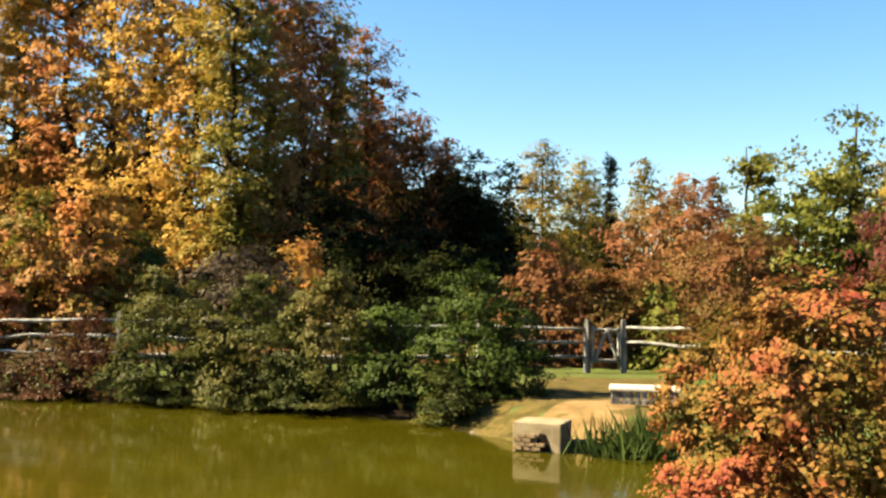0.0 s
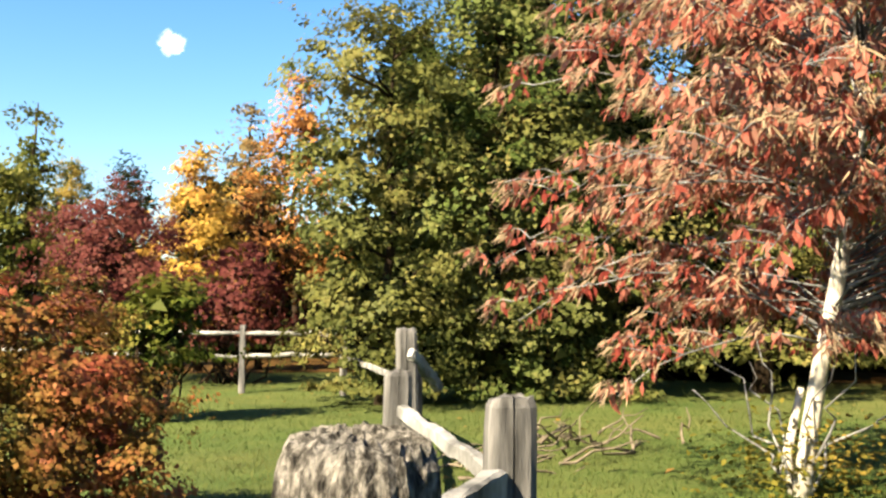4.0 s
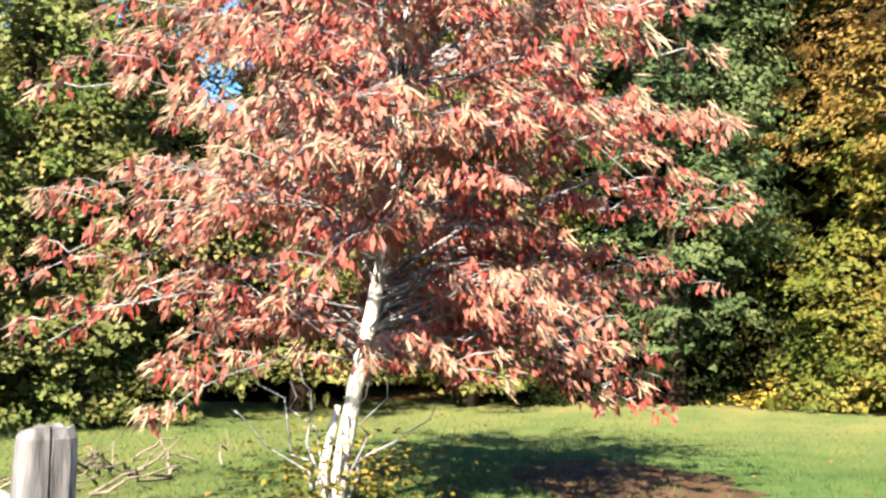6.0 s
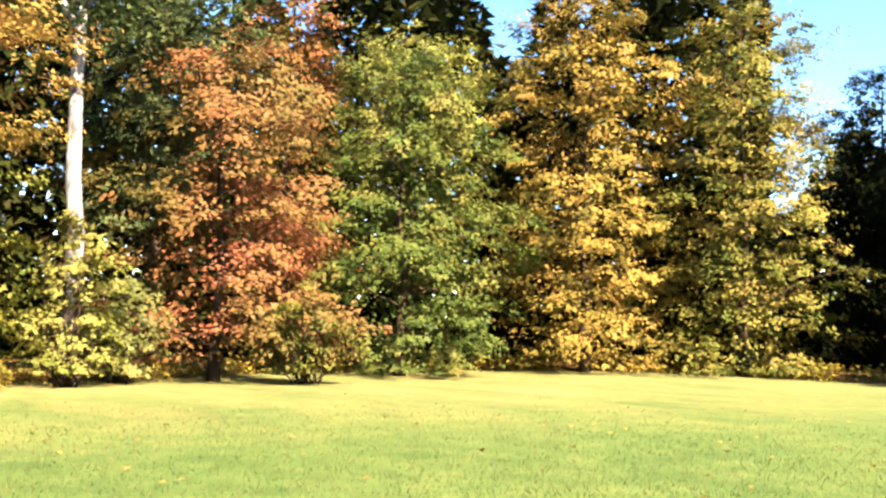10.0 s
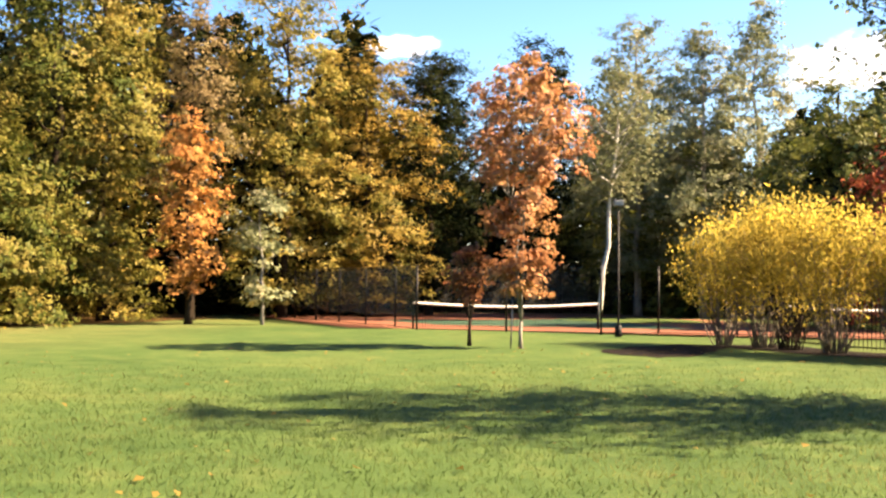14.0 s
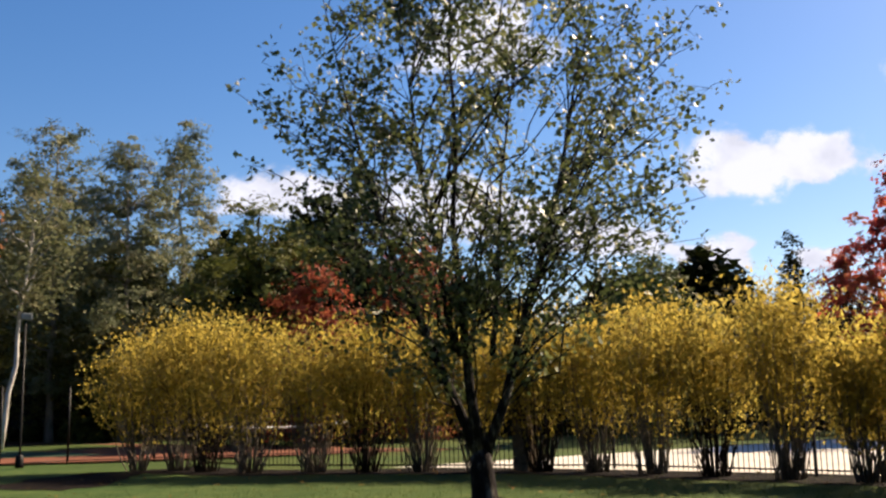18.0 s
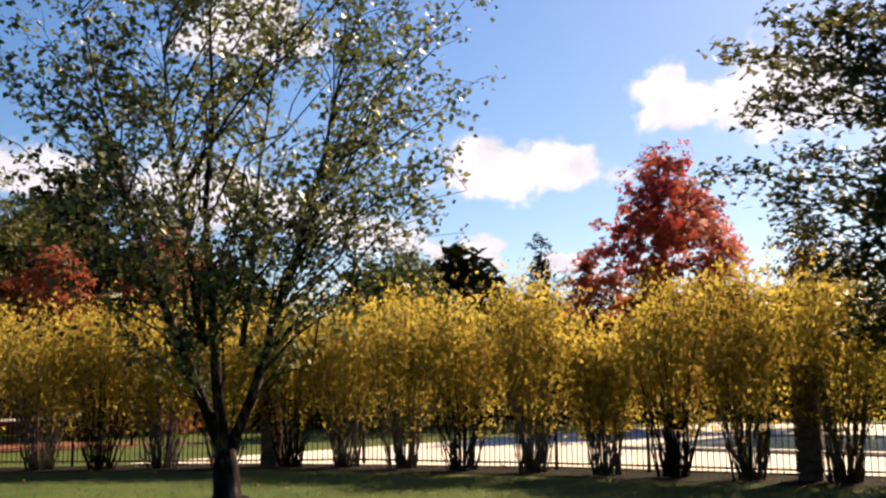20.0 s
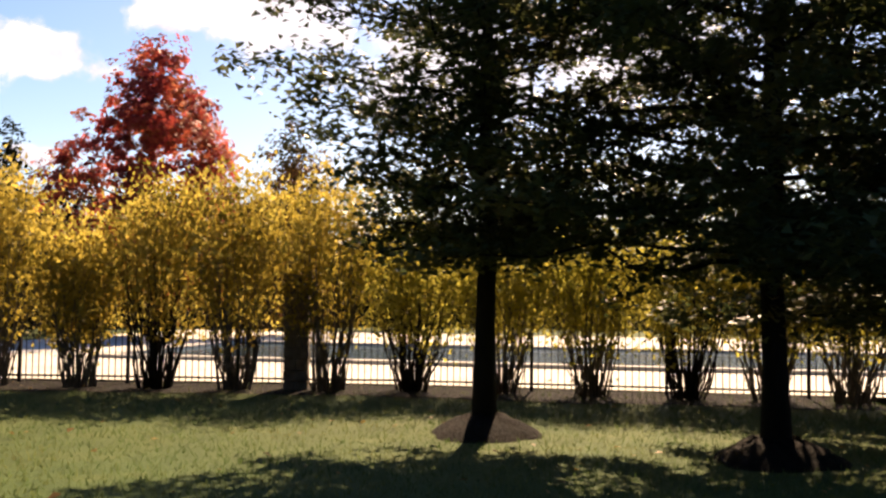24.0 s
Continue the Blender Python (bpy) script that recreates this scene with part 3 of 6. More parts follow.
def pond_distance(px, py):
    """Metres to the pond's shoreline; negative in the water."""
    p = np.stack([np.asarray(px, float), np.asarray(py, float)], -1)[..., None, :]
    ab = _E - _S
    s = np.clip(((p - _S) * ab).sum(-1) / (ab * ab).sum(-1), 0, 1)
    dist = np.linalg.norm(p - (_S + s[..., None] * ab), axis=-1).min(-1)
    yy, xx = p[..., 1], p[..., 0]
    crossing = ((_S[:, 1] > yy) != (_E[:, 1] > yy)) & (xx < (_E[:, 0] - _S[:, 0]) * (yy - _S[:, 1]) / (_E[:, 1] - _S[:, 1] + 1e-12) + _S[:, 0])
    inside = crossing.sum(-1) % 2 == 1
    return np.where(inside, -dist, dist)


def ground_height(px, py):
    d = pond_distance(px, py)
    s = np.clip((d + 0.7) / 2.6, 0, 1)
    z = -0.78 + 0.78 * (s * s * (3 - 2 * s))
    r = np.hypot(px, py)
    return z + 0.05 * np.sin(px * 0.23 + 1) * np.cos(py * 0.19) * np.clip((r - 6) / 12, 0, 1) * np.clip(d / 3, 0, 1)


def ground_z(px, py):
    return float(ground_height(np.array(px, float), np.array(py, float)))


def build_ground():
    rad = np.concatenate([np.linspace(0.4, 30, 100), np.geomspace(30.6, 2500, 46)])
    seg = 240
    ang = np.linspace(0, 2 * np.pi, seg, endpoint=False)
    R, A = np.meshgrid(rad, ang, indexing="ij")
    gx, gy = R * np.sin(A), R * np.cos(A)
    gz = ground_height(gx, gy)
    v = np.concatenate([[[0, 0, ground_z(0, 0)]], np.stack([gx, gy, gz], -1).reshape(-1, 3)])
    f = [(0, 1 + (k + 1) % seg, 1 + k) for k in range(seg)]
    for i in range(len(rad) - 1):
        for k in range(seg):
            a, b = 1 + i * seg + k, 1 + i * seg + (k + 1) % seg
            f.append((a, b, b + seg, a + seg))
    return tagged(new("ground", mesh_from("ground", v, f, GRASS, True)), "mown lawn with patchy green and straw-coloured grass", "lawn", kind="structure")


build_ground()


def flat_sheet(name, corners, z, material, label, category, cell=0.0):
    bm = bmesh.new()
    bm.faces.new([bm.verts.new((x, y, z)) for x, y in corners])
    bmesh.ops.triangulate(bm, faces=bm.faces[:])
    me = bm_mesh(name, bm, material)
    return tagged(new(name, me), label, category, kind="structure")


def patch(name, corners, material, label, category, lift=0.012, wobble=0.25, seed=1, step=0.5):
    """A thin uneven-edged layer that lies on the ground."""
    rng = np.random.default_rng(seed)
    pts = []
    n = len(corners)
    for i in range(n):
        a, b = np.array(corners[i], float), np.array(corners[(i + 1) % n], float)
        k = max(1, int(np.linalg.norm(b - a) / step))
        for j in range(k):
            pts.append(a + (b - a) * j / k + rng.normal(0, wobble, 2))
    bm = bmesh.new()
    bm.faces.new([bm.verts.new((p[0], p[1], 0)) for p in pts])
    bmesh.ops.triangulate(bm, faces=bm.faces[:])
    for _ in range(5):
        es = [e for e in bm.edges if e.calc_length() > step * 2.2]
        if not es:
            break
        bmesh.ops.subdivide_edges(bm, edges=es, cuts=1)
        bmesh.ops.triangulate(bm, faces=[f for f in bm.faces if len(f.verts) > 3])
    for v in bm.verts:
        v.co.z = ground_z(v.co.x, v.co.y) + lift
    for f in bm.faces:
        if f.normal.z < 0:
            f.normal_flip()
    return tagged(new(name, bm_mesh(name, bm, material, True)), label, category, kind="structure")


flat_sheet("pond_water", [(p[0], p[1]) for p in ((-60, -2), (4.5, -2), (4.5, 26), (-60, 26))], WATER_Z, POND, "still olive-green pond water reflecting the bank", "water")

# ---------------------------------------------------------------- ground covers
VERGE = ((24.4, 1), (26.6, -2.6), (29.2, -8), (33.4, -16), (35.1, -25), (34.2, -31), (27.4, -35.6), (20, -37), (16, -36.6))
patch("sandy_bank", ((1.3, 15.9), (2.6, 15.4), (3.2, 16.8), (3.5, 18.0), (2.7, 18.2), (1.9, 17.3), (1.2, 16.7)), SAND, "pale sandy landing worn into the pond bank", "bank", seed=3, wobble=0.15, lift=0.05)
patch("dry_grass", ((-0.2, 17.5), (0.7, 15.8), (2.8, 15.0), (4.2, 16.5), (5.6, 20.5), (4.6, 23.2), (1.8, 22.6), (0.6, 20.4), (-0.6, 19.2)), DRY, "straw-coloured dry grass round the landing", "grass", seed=8, wobble=0.2, lift=0.025)
patch("muddy_bank", ((-40, 24.6), (-18, 23.5), (-9.7, 22.5), (-4.6, 21.3), (-0.9, 19.2), (-0.3, 17.7), (-0.7, 17.3), (-1.2, 17.9), (-4.7, 20.1), (-9.8, 21.4), (-18, 22.4), (-40, 23.6)), MULCH, "dark strip of bank along the waterline", "bank", seed=9, wobble=0.06)
patch("mulch_bed", ((-4.3, -24.4), (-5.3, -22.6), (-6.3, -22.8), (-8.6, -26.6), (-9.2, -28.4), (-7.6, -28.6), (-5.6, -26.6)), MULCH, "dark brown patch on the lawn beside the tennis court", "mulch", seed=15, wobble=0.12)
patch("soil_patch", ((9.2, 2.4), (11.4, 3.3), (13.4, 3.0), (12.8, 1.9), (11.2, 1.2), (9.6, 0.9)), SOIL, "bare reddish-brown soil worn into the lawn", "soil", seed=4)
patch("hedge_bed", ((-9.0, -28.6), (-8.6, -27.0), (-9.4, -23.6), (-14.2, -17.8), (-15.8, -13.0), (-16.9, -7.4), (-17.2, 1.0), (-17.3, 6.0), (-19.6, 6.0), (-19.5, -6.0), (-18.5, -13.0), (-16.6, -18.4), (-11.4, -25.0), (-10.8, -29.0)), MULCH, "dark mulch bed under the hedge", "mulch", seed=5, wobble=0.12)
patch("leaf_litter", ((16, 19), (21.5, 13.0), (24.6, 6.5), (25.0, 1), (26.6, -3), (29.5, -8.5), (33.6, -16.5), (35.5, -25), (35, -31), (28, -36.5), (20, -38), (15.6, -38.0), (12.5, -42), (9.5, -49), (20, -75), (60, -60), (70, 0), (50, 40), (14, 34)), LITTER, "brown leaf litter on the woodland floor", "leaf litter", seed=6, step=1.6, lift=0.02)
patch("leaf_litter", ((-18, 25.6), (-8, 26.2), (2, 27.6), (5.5, 26.6), (9.5, 24.5), (14, 21.5), (16, 20), (14, 34), (30, 80), (-50, 80), (-40, 27)), LITTER, "brown leaf litter beneath the grove", "leaf litter", seed=7, step=1.6, lift=0.02)

# ---------------------------------------------------------------- woods round the lawn and the pond
for az, d, h, base, r, mat, look_of in (
        (-26.2, 46, 18.5, 2.6, 1.9, GOLD, "bright gold"), (-23.6, 44.2, 18.0, 2.6, 1.6, GOLDB, "gold and orange"), (-21.2, 42.6, 17.4, 2.6, 1.5, GOLDR, "orange-gold"),
        (-18.9, 41.2, 17.0, 2.6, 1.45, GOLDB, "apricot and gold"), (-16.6, 39.8, 16.8, 3.0, 1.4, GOLD, "clear yellow"), (-14.3, 38.4, 16.2, 3.2, 1.35, GOLD, "bright yellow"),
        (-12.2, 36, 15.0, 3.2, 1.3, OLGOLD, "olive and gold"), (-10.2, 39, 15.6, 3.4, 1.4, GOLDR, "gold and rust"), (-8.2, 41, 15.2, 3.2, 1.35, RUST, "rust-orange"),
        (-6.4, 42, 14.2, 3.0, 1.25, OLGOLD, "olive-gold"), (-4.7, 44, 13.9, 2.8, 1.3, RUST, "rust-red"), (-3.0, 46, 11.9, 2.4, 1.25, RUSTG, "rust and dark green"),
        (-1.4, 47, 10.7, 2.2, 1.15, RUST, "russet"), (0.1, 48, 9.8, 2.0, 1.1, RUSTG, "dull rust")):
    plant("tree", -0.3 + d * math.sin(radians(az)), 0.57 + d * math.cos(radians(az)), h, base - 0.4, 1.12 * r, "wall", mat, int(900 + az * 10), "slender tulip tree with %s leaves in the grove" % look_of, spray=0.5, dens=1.3)
for az, d, h, r, mat, look_of in ((-22.6, 29.5, 4.6, 1.3, MIX, "orange and green"), (-19.6, 29, 4.9, 1.2, GOLDR, "bright orange"), (-17.2, 29.5, 3.6, 1.2, YGREEN, "yellow-green"), (-8.4, 29.5, 3.6, 0.8, GOLDR, "tan and gold")):
    plant("tree", -0.3 + d * math.sin(radians(az)), 0.57 + d * math.cos(radians(az)), h, 0.8, r, "oval", mat, int(1400 + az * 10), "young sapling with %s leaves beside the grove" % look_of, spray=0.36)
plant("tree", 1.2, 45.5, 8.5, 1.1, 1.80, "oval", SHADE_GREEN, 18, "dark green tree at the edge of the clearing")
# near-black understorey, with the grove's shade put into the leaf colour
plant("tree", -4.3, 36.4, 5.9, 0.9, 2.47, "oval", SHADE_GREEN, 19, "dark green understorey tree in the grove's shade")
plant("tree", -1.5, 38.6, 5.1, 0.9, 2.61, "oval", SHADE_GREEN, 20, "dark green understorey tree beside the clearing")
plant("shrub", -10.1, 27.9, 3.6, 0.5, 1.74, "dome", MIX, 21, "tall shrub with orange, yellow and green leaves behind the fence")
plant("shrub", -12.0, 27.1, 2.5, 0.5, 1.16, "dome", RUST, 22, "rust-brown shrub behind the split-rail fence")
plant("shrub", -5.9, 28.0, 3.2, 0.7, 1.76, "dome", TWIG, 23, "grey twiggy brush with few leaves")
# two near-black thickets stand in for the shade beneath the grove
plant("shrub", -0.6, 33.6, 3.7, 0.7, 2.46, "dome", SHADE_GREEN, 24, "near-black thicket standing in for the grove's inner shade")
plant("shrub", 1.9, 38.5, 4.3, 0.6, 1.52, "dome", SHADE_GREEN, 25, "near-black thicket standing in for shade at the clearing's end")
plant("tree", 6.4, 68.2, 13.0, 2.5, 2.7, "oval", GOLDO, 26, "distant pointed tree with golden leaves")
plant("tree", 9.7, 71.9, 12.5, 2.6, 2.06, "oval", OLGOLD, 27, "distant olive and gold woodland tree")
plant("tree", 12.2, 74.5, 13.2, 2.7, 1.29, "cone", SHADE_GREEN, 28, "distant dark green conifer in the woods")
plant("tree", 13.7, 69.2, 12.1, 2.6, 2.0, "oval", GOLDO, 29, "distant pointed golden tree in the woods")
plant("tree", 17.3, 73.5, 11.7, 2.8, 1.93, "oval", OLGOLD, 30, "distant olive-green tree in the woods")
plant("tree", 20.3, 75.8, 11.8, 2.8, 1.88, "oval", RUST, 31, "distant rust-coloured tree in the woods")
plant("tree", 3.7, 60.4, 10.3, 2.4, 1.55, "oval", SHADE_GREEN, 32, "distant dark olive tree in the woods")
plant("shrub", 2.5, 27.6, 3.4, 0.0, 1.3, "dome", SUMAC2, 33, "low olive-brown shrub behind the fence rails")
plant("shrub", 4.2, 27.7, 2.6, 0.0, 1.34, "dome", SUMAC2, 34, "low red-brown shrub behind the gate")
plant("shrub", 5.8, 26.9, 2.5, 0.0, 1.24, "dome", OLIVE, 35, "low olive-green shrub behind the gate")
plant("shrub", 3.2, 36.4, 4.1, 0.6, 1.13, "dome", OLGOLD, 36, "olive shrub beyond the gate")
plant("tree", 31.9, 62.6, 12.3, 2.3, 2.08, "oval", SHADE_GREEN, 37, "distant dark green tree in the woods")
plant("tree", 30.4, 67.8, 12.4, 2.4, 2.33, "oval", OLGOLD, 38, "distant olive-gold tree in the woods")
plant("tree", 30.3, 52.1, 9.5, 2.2, 2.06, "oval", RUST, 39, "rust-brown tree behind the shrubs")
plant("shrub", 6.2, 27.9, 5.1, 0.9, 2.5, "dome", SUMAC, 40, "broad domed sumac with orange-red leaves and grey twigs", leaf=0.14)
plant("shrub", 6.7, 23.4, 3.7, 0.9, 1.65, "dome", SUMAC2, 41, "sumac shrub with red-brown leaves", leaf=0.13)
plant("tree", 8.7, 29.0, 6.8, 2.7, 0.77, "oval", OLIVE, 42, "small olive-green tree with an airy crown", dens=0.5)
plant("tree", 10.8, 27.2, 7.8, 2.5, 1.33, "cone", OLIVE, 43, "airy olive-green tree with thin twigs at the top", dens=0.45)
plant("shrub", 9.6, 26.6, 5.9, 0.8, 2.08, "dome", OLIVE, 44, "large olive-green shrub behind the fence")
plant("tree", 10.1, 20.9, 4.5, 0.9, 1.78, "dome", MAROON, 45, "small tree with dark maroon leaves", leaf=0.13)
plant("shrub", 11.8, 18.8, 3.2, 0.8, 1.45, "dome", MAROON, 46, "dark red shrub behind the rail fence")
plant("tree", 13.3, 22.6, 5.9, 1.1, 1.16, "oval", GOLD, 47, "small tree with golden leaves")
plant("tree", 15.1, 22.6, 5.2, 0.7, 1.31, "oval", RUSTG, 48, "tree with rust and olive leaves")
plant("tree", 18.3, 25.2, 9.0, 2.4, 1.4, "oval", ORANGE, 49, "bright orange maple at the wood's edge")
plant("tree", 18.7, 28.6, 8.6, 2.7, 1.01, "oval", PINKT, 50, "half-bare tree with pinkish leaves")
plant("shrub", 7.1, 13.4, 2.1, 0.9, 0.67, "layer", LIME, 51, "yellow-green layered shrub behind the red bush")
plant("tree", 11.1, 13.1, 7.1, 0.3, 1.58, "wall", GREENY, 52, "large tree with green and yellow leaves beside the lawn", dens=1.5)
plant("tree", 13.6, 12.6, 8.6, 0.12, 2.06, "wall", GREEN, 53, "large green broadleaf tree at the lawn's edge")
plant("tree", 14.6, 12.2, 9.9, 0.12, 2.47, "wall", GREENY, 54, "large olive-green tree behind the fence posts")
plant("tree", 18.7, 10.0, 11.1, 0.7, 2.73, "wall", GREENY, 55, "yellow-green tree behind the sourwood")
plant("tree", 21.9, 7.3, 11.9, 0.5, 2.42, "wall", OLIVE, 56, "yellow-green tree at the edge of the woods")
plant("tree", 24.3, 2.8, 13.2, 1.3, 2.65, "wall", DKGREEN, 57, "dense dark green tree at the lawn's edge")
# added near-black shrubs stand in for the deep shade under these trees
plant("shrub", 25.4, 3.8, 1.9, 0.0, 1.7, "dome", SHADE_GREEN, 941, "near-black thicket added for the dark gap under the woods")
plant("shrub", 24.2, 6.6, 1.8, 0.0, 1.7, "dome", SHADE_GREEN, 942, "near-black thicket added for the dark gap under the trees")
plant("shrub", 26.0, 0.6, 2.2, 0.0, 1.6, "dome", SHADE_GREEN, 943, "near-black thicket added for the dark gap behind the maple")
plant("tree", 25.9, -3.2, 12.3, 5.7, 3.30, "layer", GOLDM, 58, "maple crown of golden and apricot leaves")
plant("tree", 25.4, -2.4, 7.2, 0.1, 3.30, "layer", LIME, 59, "low maple with lime-green and yellow leaves")
plant("tree", 31.7, -11.6, 16.4, 4.7, 2.94, "wall", DKGREEN, 60, "tall dark green tree in the woods")
plant("tree", 32.7, -16.8, 15.8, 2.1, 1.94, "wall", RUSTG, 61, "tall tree with rust and olive leaves")
plant("tree", 28.7, -12.4, 11.1, 0.6, 3.67, "layer", DOGWOOD, 62, "layered dogwood with orange and red autumn leaves")
plant("shrub", 28.3, -9.3, 3.3, 0.3, 1.63, "dome", GREENY, 63, "low olive-green shrub at the foot of the dogwood")
plant("shrub", 27.0, -14.6, 2.9, 0.4, 1.42, "dome", GREENL, 64, "low green shrub beside the dogwood")
plant("shrub", 24.5, -0.9, 1.8, 0.1, 1.55, "dome", LIME, 65, "low yellow-green shrub at the lawn's edge")
plant("shrub", 25.0, -3.8, 1.6, 0.1, 1.60, "dome", YGREEN, 66, "low yellowing shrub beneath the maple")
plant("shrub", 26.6, -7.4, 4.5, 0.4, 1.35, "layer", OLIVE, 67, "dark olive shrub beneath a tall pale trunk")
plant("tree", 31.3, -21.1, 12.8, 0.2, 3.95, "layer", GREENM, 68, "layered green tree with yellowing leaves")
plant("tree", 35.2, -24.2, 15.2, 3.6, 3.72, "wall", OLIVE, 69, "olive-gold tree standing behind")
plant("tree", 31.2, -30.8, 17.2, 0.3, 4.29, "layer", GOLDO, 70, "large tree with gold leaves and orange patches")
plant("tree", 26.6, -35.9, 16.5, 0.2, 3.97, "layer", GREENL, 71, "green tree turning gold, branches to the ground")
plant("tree", 30.0, -53.7, 17.4, 0.7, 4.02, "wall", SHADE_GREEN, 72, "shaded tree with sky showing through the crown", dens=1.6)
plant("tree", 19.4, -42.3, 16.6, 0.3, 2.91, "wall", SHADE_GREEN, 73, "tall dark tree in shade at the gap in the woods", dens=1.7)
plant("tree", 15.1, -41.8, 18.3, 1.3, 3.34, "wall", GREENL, 74, "tall olive-gold tree at the lawn edge")
plant("tree", 16.3, -38.1, 10.0, 0.1, 3.61, "cone", GREENL, 75, "low branches of a green tree reaching the lawn")
plant("tree", 13.7, -44.2, 15.8, 0.1, 2.91, "wall", OLGOLD, 76, "tall tree with olive and brown-gold leaves")
plant("tree", 9.4, -41.6, 9.3, 1.3, 1.37, "oval", ORANGE, 77, "slim bright orange maple")
plant("tree", 10.2, -46.0, 15.5, 4.7, 2.34, "oval", PINKT, 78, "tree with faded brownish pink leaves")
plant("tree", 6.3, -41.6, 6.0, 0.8, 1.53, "flame", SILVER, 79, "small grey-green tree with thin leaning stems", dens=0.4)
plant("tree", 6.5, -50.6, 17.4, 0.8, 3.54, "wall", OLGOLD, 80, "tall gold and olive tree")
plant("tree", 2.2, -53.9, 15.0, 0.9, 3.74, "layer", YGOLD, 81, "broad yellow-green tree behind the tennis court")
plant("tree", -1.3, -56.9, 15.3, 1.0, 2.51, "wall", SHADE_GREEN, 82, "tree behind the court with shade in its leaf colour")
plant("tree", -2.4, -65.4, 17.4, 0.1, 4.72, "oval", SHADE_GREEN, 83, "dark tree behind the tennis court")
plant("tree", 3.0, -67.5, 16.8, 0.1, 3.89, "oval", SHADE_GREEN, 84, "dark green tree behind the court fence")
plant("tree", -9.4, -66.7, 19.2, 0.1, 4.28, "oval", SHADE_GREEN, 85, "dark tree with a grey-green top")
plant("tree", -14.6, -63.7, 13.3, 0.1, 4.16, "oval", OLIVE, 86, "olive-green tree behind the lamp pole")
plant("tree", -13.8, -57.7, 18.4, 2.7, 3.61, "oval", SILVER, 87, "tall silvery-green birch beyond the court", dens=1.8)
plant("tree", -20.3, -55.5, 19.0, 2.5, 2.77, "oval", SILVER, 88, "tall pale silvery birch crown", dens=1.8)
plant("tree", -16.5, -53.6, 16.5, 2.5, 2.88, "oval", SILVER, 89, "tall grey-green birch beyond the court", dens=1.8)
plant("tree", -17.0, -57.6, 11.6, 0.1, 4.12, "oval", OLIVE, 90, "olive-green tree by the court")
plant("tree", -18.6, -42.1, 11.1, 0.2, 3.95, "oval", OLIVE, 91, "dark olive tree behind the hedge")
plant("tree", -19.8, -38.2, 7.8, 0.3, 2.6, "dome", REDM, 92, "red maple behind the hedge")
plant("tree", -25.1, -38.5, 9.6, 0.2, 2.4, "dome", REDM, 93, "orange-red tree behind the hedge")
plant("tree", -25.0, -43.8, 12.9, 0.6, 5.44, "oval", SHADE_GREEN, 94, "dark olive tree seen through the birch")
plant("tree", -30.3, -29.5, 8.2, 0.3, 3.25, "dome", GREEN, 95, "rounded green tree behind the hedge")
plant("tree", -41.5, -29.8, 9.6, 0.1, 1.77, "cone", SHADE_GREEN, 96, "dark green pine behind the pool")
plant("tree", -40.3, -26.2, 7.1, 0.1, 3.23, "dome", DKBROWN, 97, "dark brown tree behind the pool")
plant("tree", -37.6, -20.7, 11.8, 1.4, 3.3, "oval", REDMAPLE, 98, "upright maple with brilliant red crown", leaf=0.27, dens=3.1, spray=0.42)
plant("tree", -40.8, -16.0, 9.2, 0.2, 2.22, "oval", RUSTG, 99, "brown-orange tree beside the red maple")
plant("tree", -51.9, -13.5, 5.5, 0.1, 3.57, "dome", SHADE_GREEN, 100, "dark tree beyond the pool")
plant("tree", -61.0, 2.4, 5.5, 0.1, 8.93, "dome", OLGOLD, 101, "far olive trees beyond the pool")


def woods(az0, az1, d0, d1, h, n, material, seed, label, trunks=30):
    """A stretch of deep woodland behind the nearer trees."""
    rng = np.random.default_rng(seed)
    n = int(n * 2.2)
    az = np.radians(rng.uniform(az0, az1, n))
    d = rng.uniform(d0, d1, n)
    top = h * (0.78 + 0.13 * np.sin(az * 23 + seed) + 0.09 * np.sin(az * 61 + 2 * seed))
    z = rng.uniform(0, 1, n) ** 1.25 * top
    x, y = d * np.sin(az), d * np.cos(az)
    pos = np.stack([x, y, z + 0.1], 1)
    tagged(new("woodland", leaf_mesh("woodland", pos, rng, material, 0.68, 0.32, up=0.4, wedge=True)), label, "woods", kind="stuff")
    w = Wood()
    for _ in range(trunks):
        a, dd = math.radians(rng.uniform(az0, az1)), rng.uniform(d0 + 0.3 * (d1 - d0), d0 + 0.6 * (d1 - d0))
        x, y = dd * math.sin(a), dd * math.cos(a)
        w.add(wander(rng, (x, y, -0.2), (x + rng.normal(0, 0.4), y + rng.normal(0, 0.4), h * 0.45), 6, 0.01), np.linspace(0.16, 0.1, 6), 6)
    tagged(new("woodland_trunks", w.mesh("woodland_trunks", BARK_DARK)), "dark trunks standing in the shaded woods", "woods", kind="stuff")


# leaf colours here are near-black to give the shade deep in the woods
woods(332, 363, 48, 60, 10, 12000, SHADE_GREEN, 701, "deep shaded woods behind the grove", 24)
woods(-2, 42, 82, 95, 9.5, 12000, SHADE_GREEN, 703, "distant dark woods beyond the clearing", 10)
woods(30, 42, 34, 46, 6.5, 6000, SHADE_GREEN, 712, "low woods behind the red shrubs", 6)
woods(41, 64, 24, 36, 11.5, 9000, SHADE_GREEN, 704, "deep woods behind the lawn's edge", 20)
woods(64, 100, 30, 43, 20, 18000, SHADE_GREEN, 705, "deep shaded woods behind the maples", 30)
woods(98, 145, 48, 62, 27, 25000, SHADE_GREEN, 706, "deep woods behind the tree line", 30)
woods(138, 154, 62, 80, 16, 9000, SHADE_GREEN, 707, "shaded woods at the gap", 16)
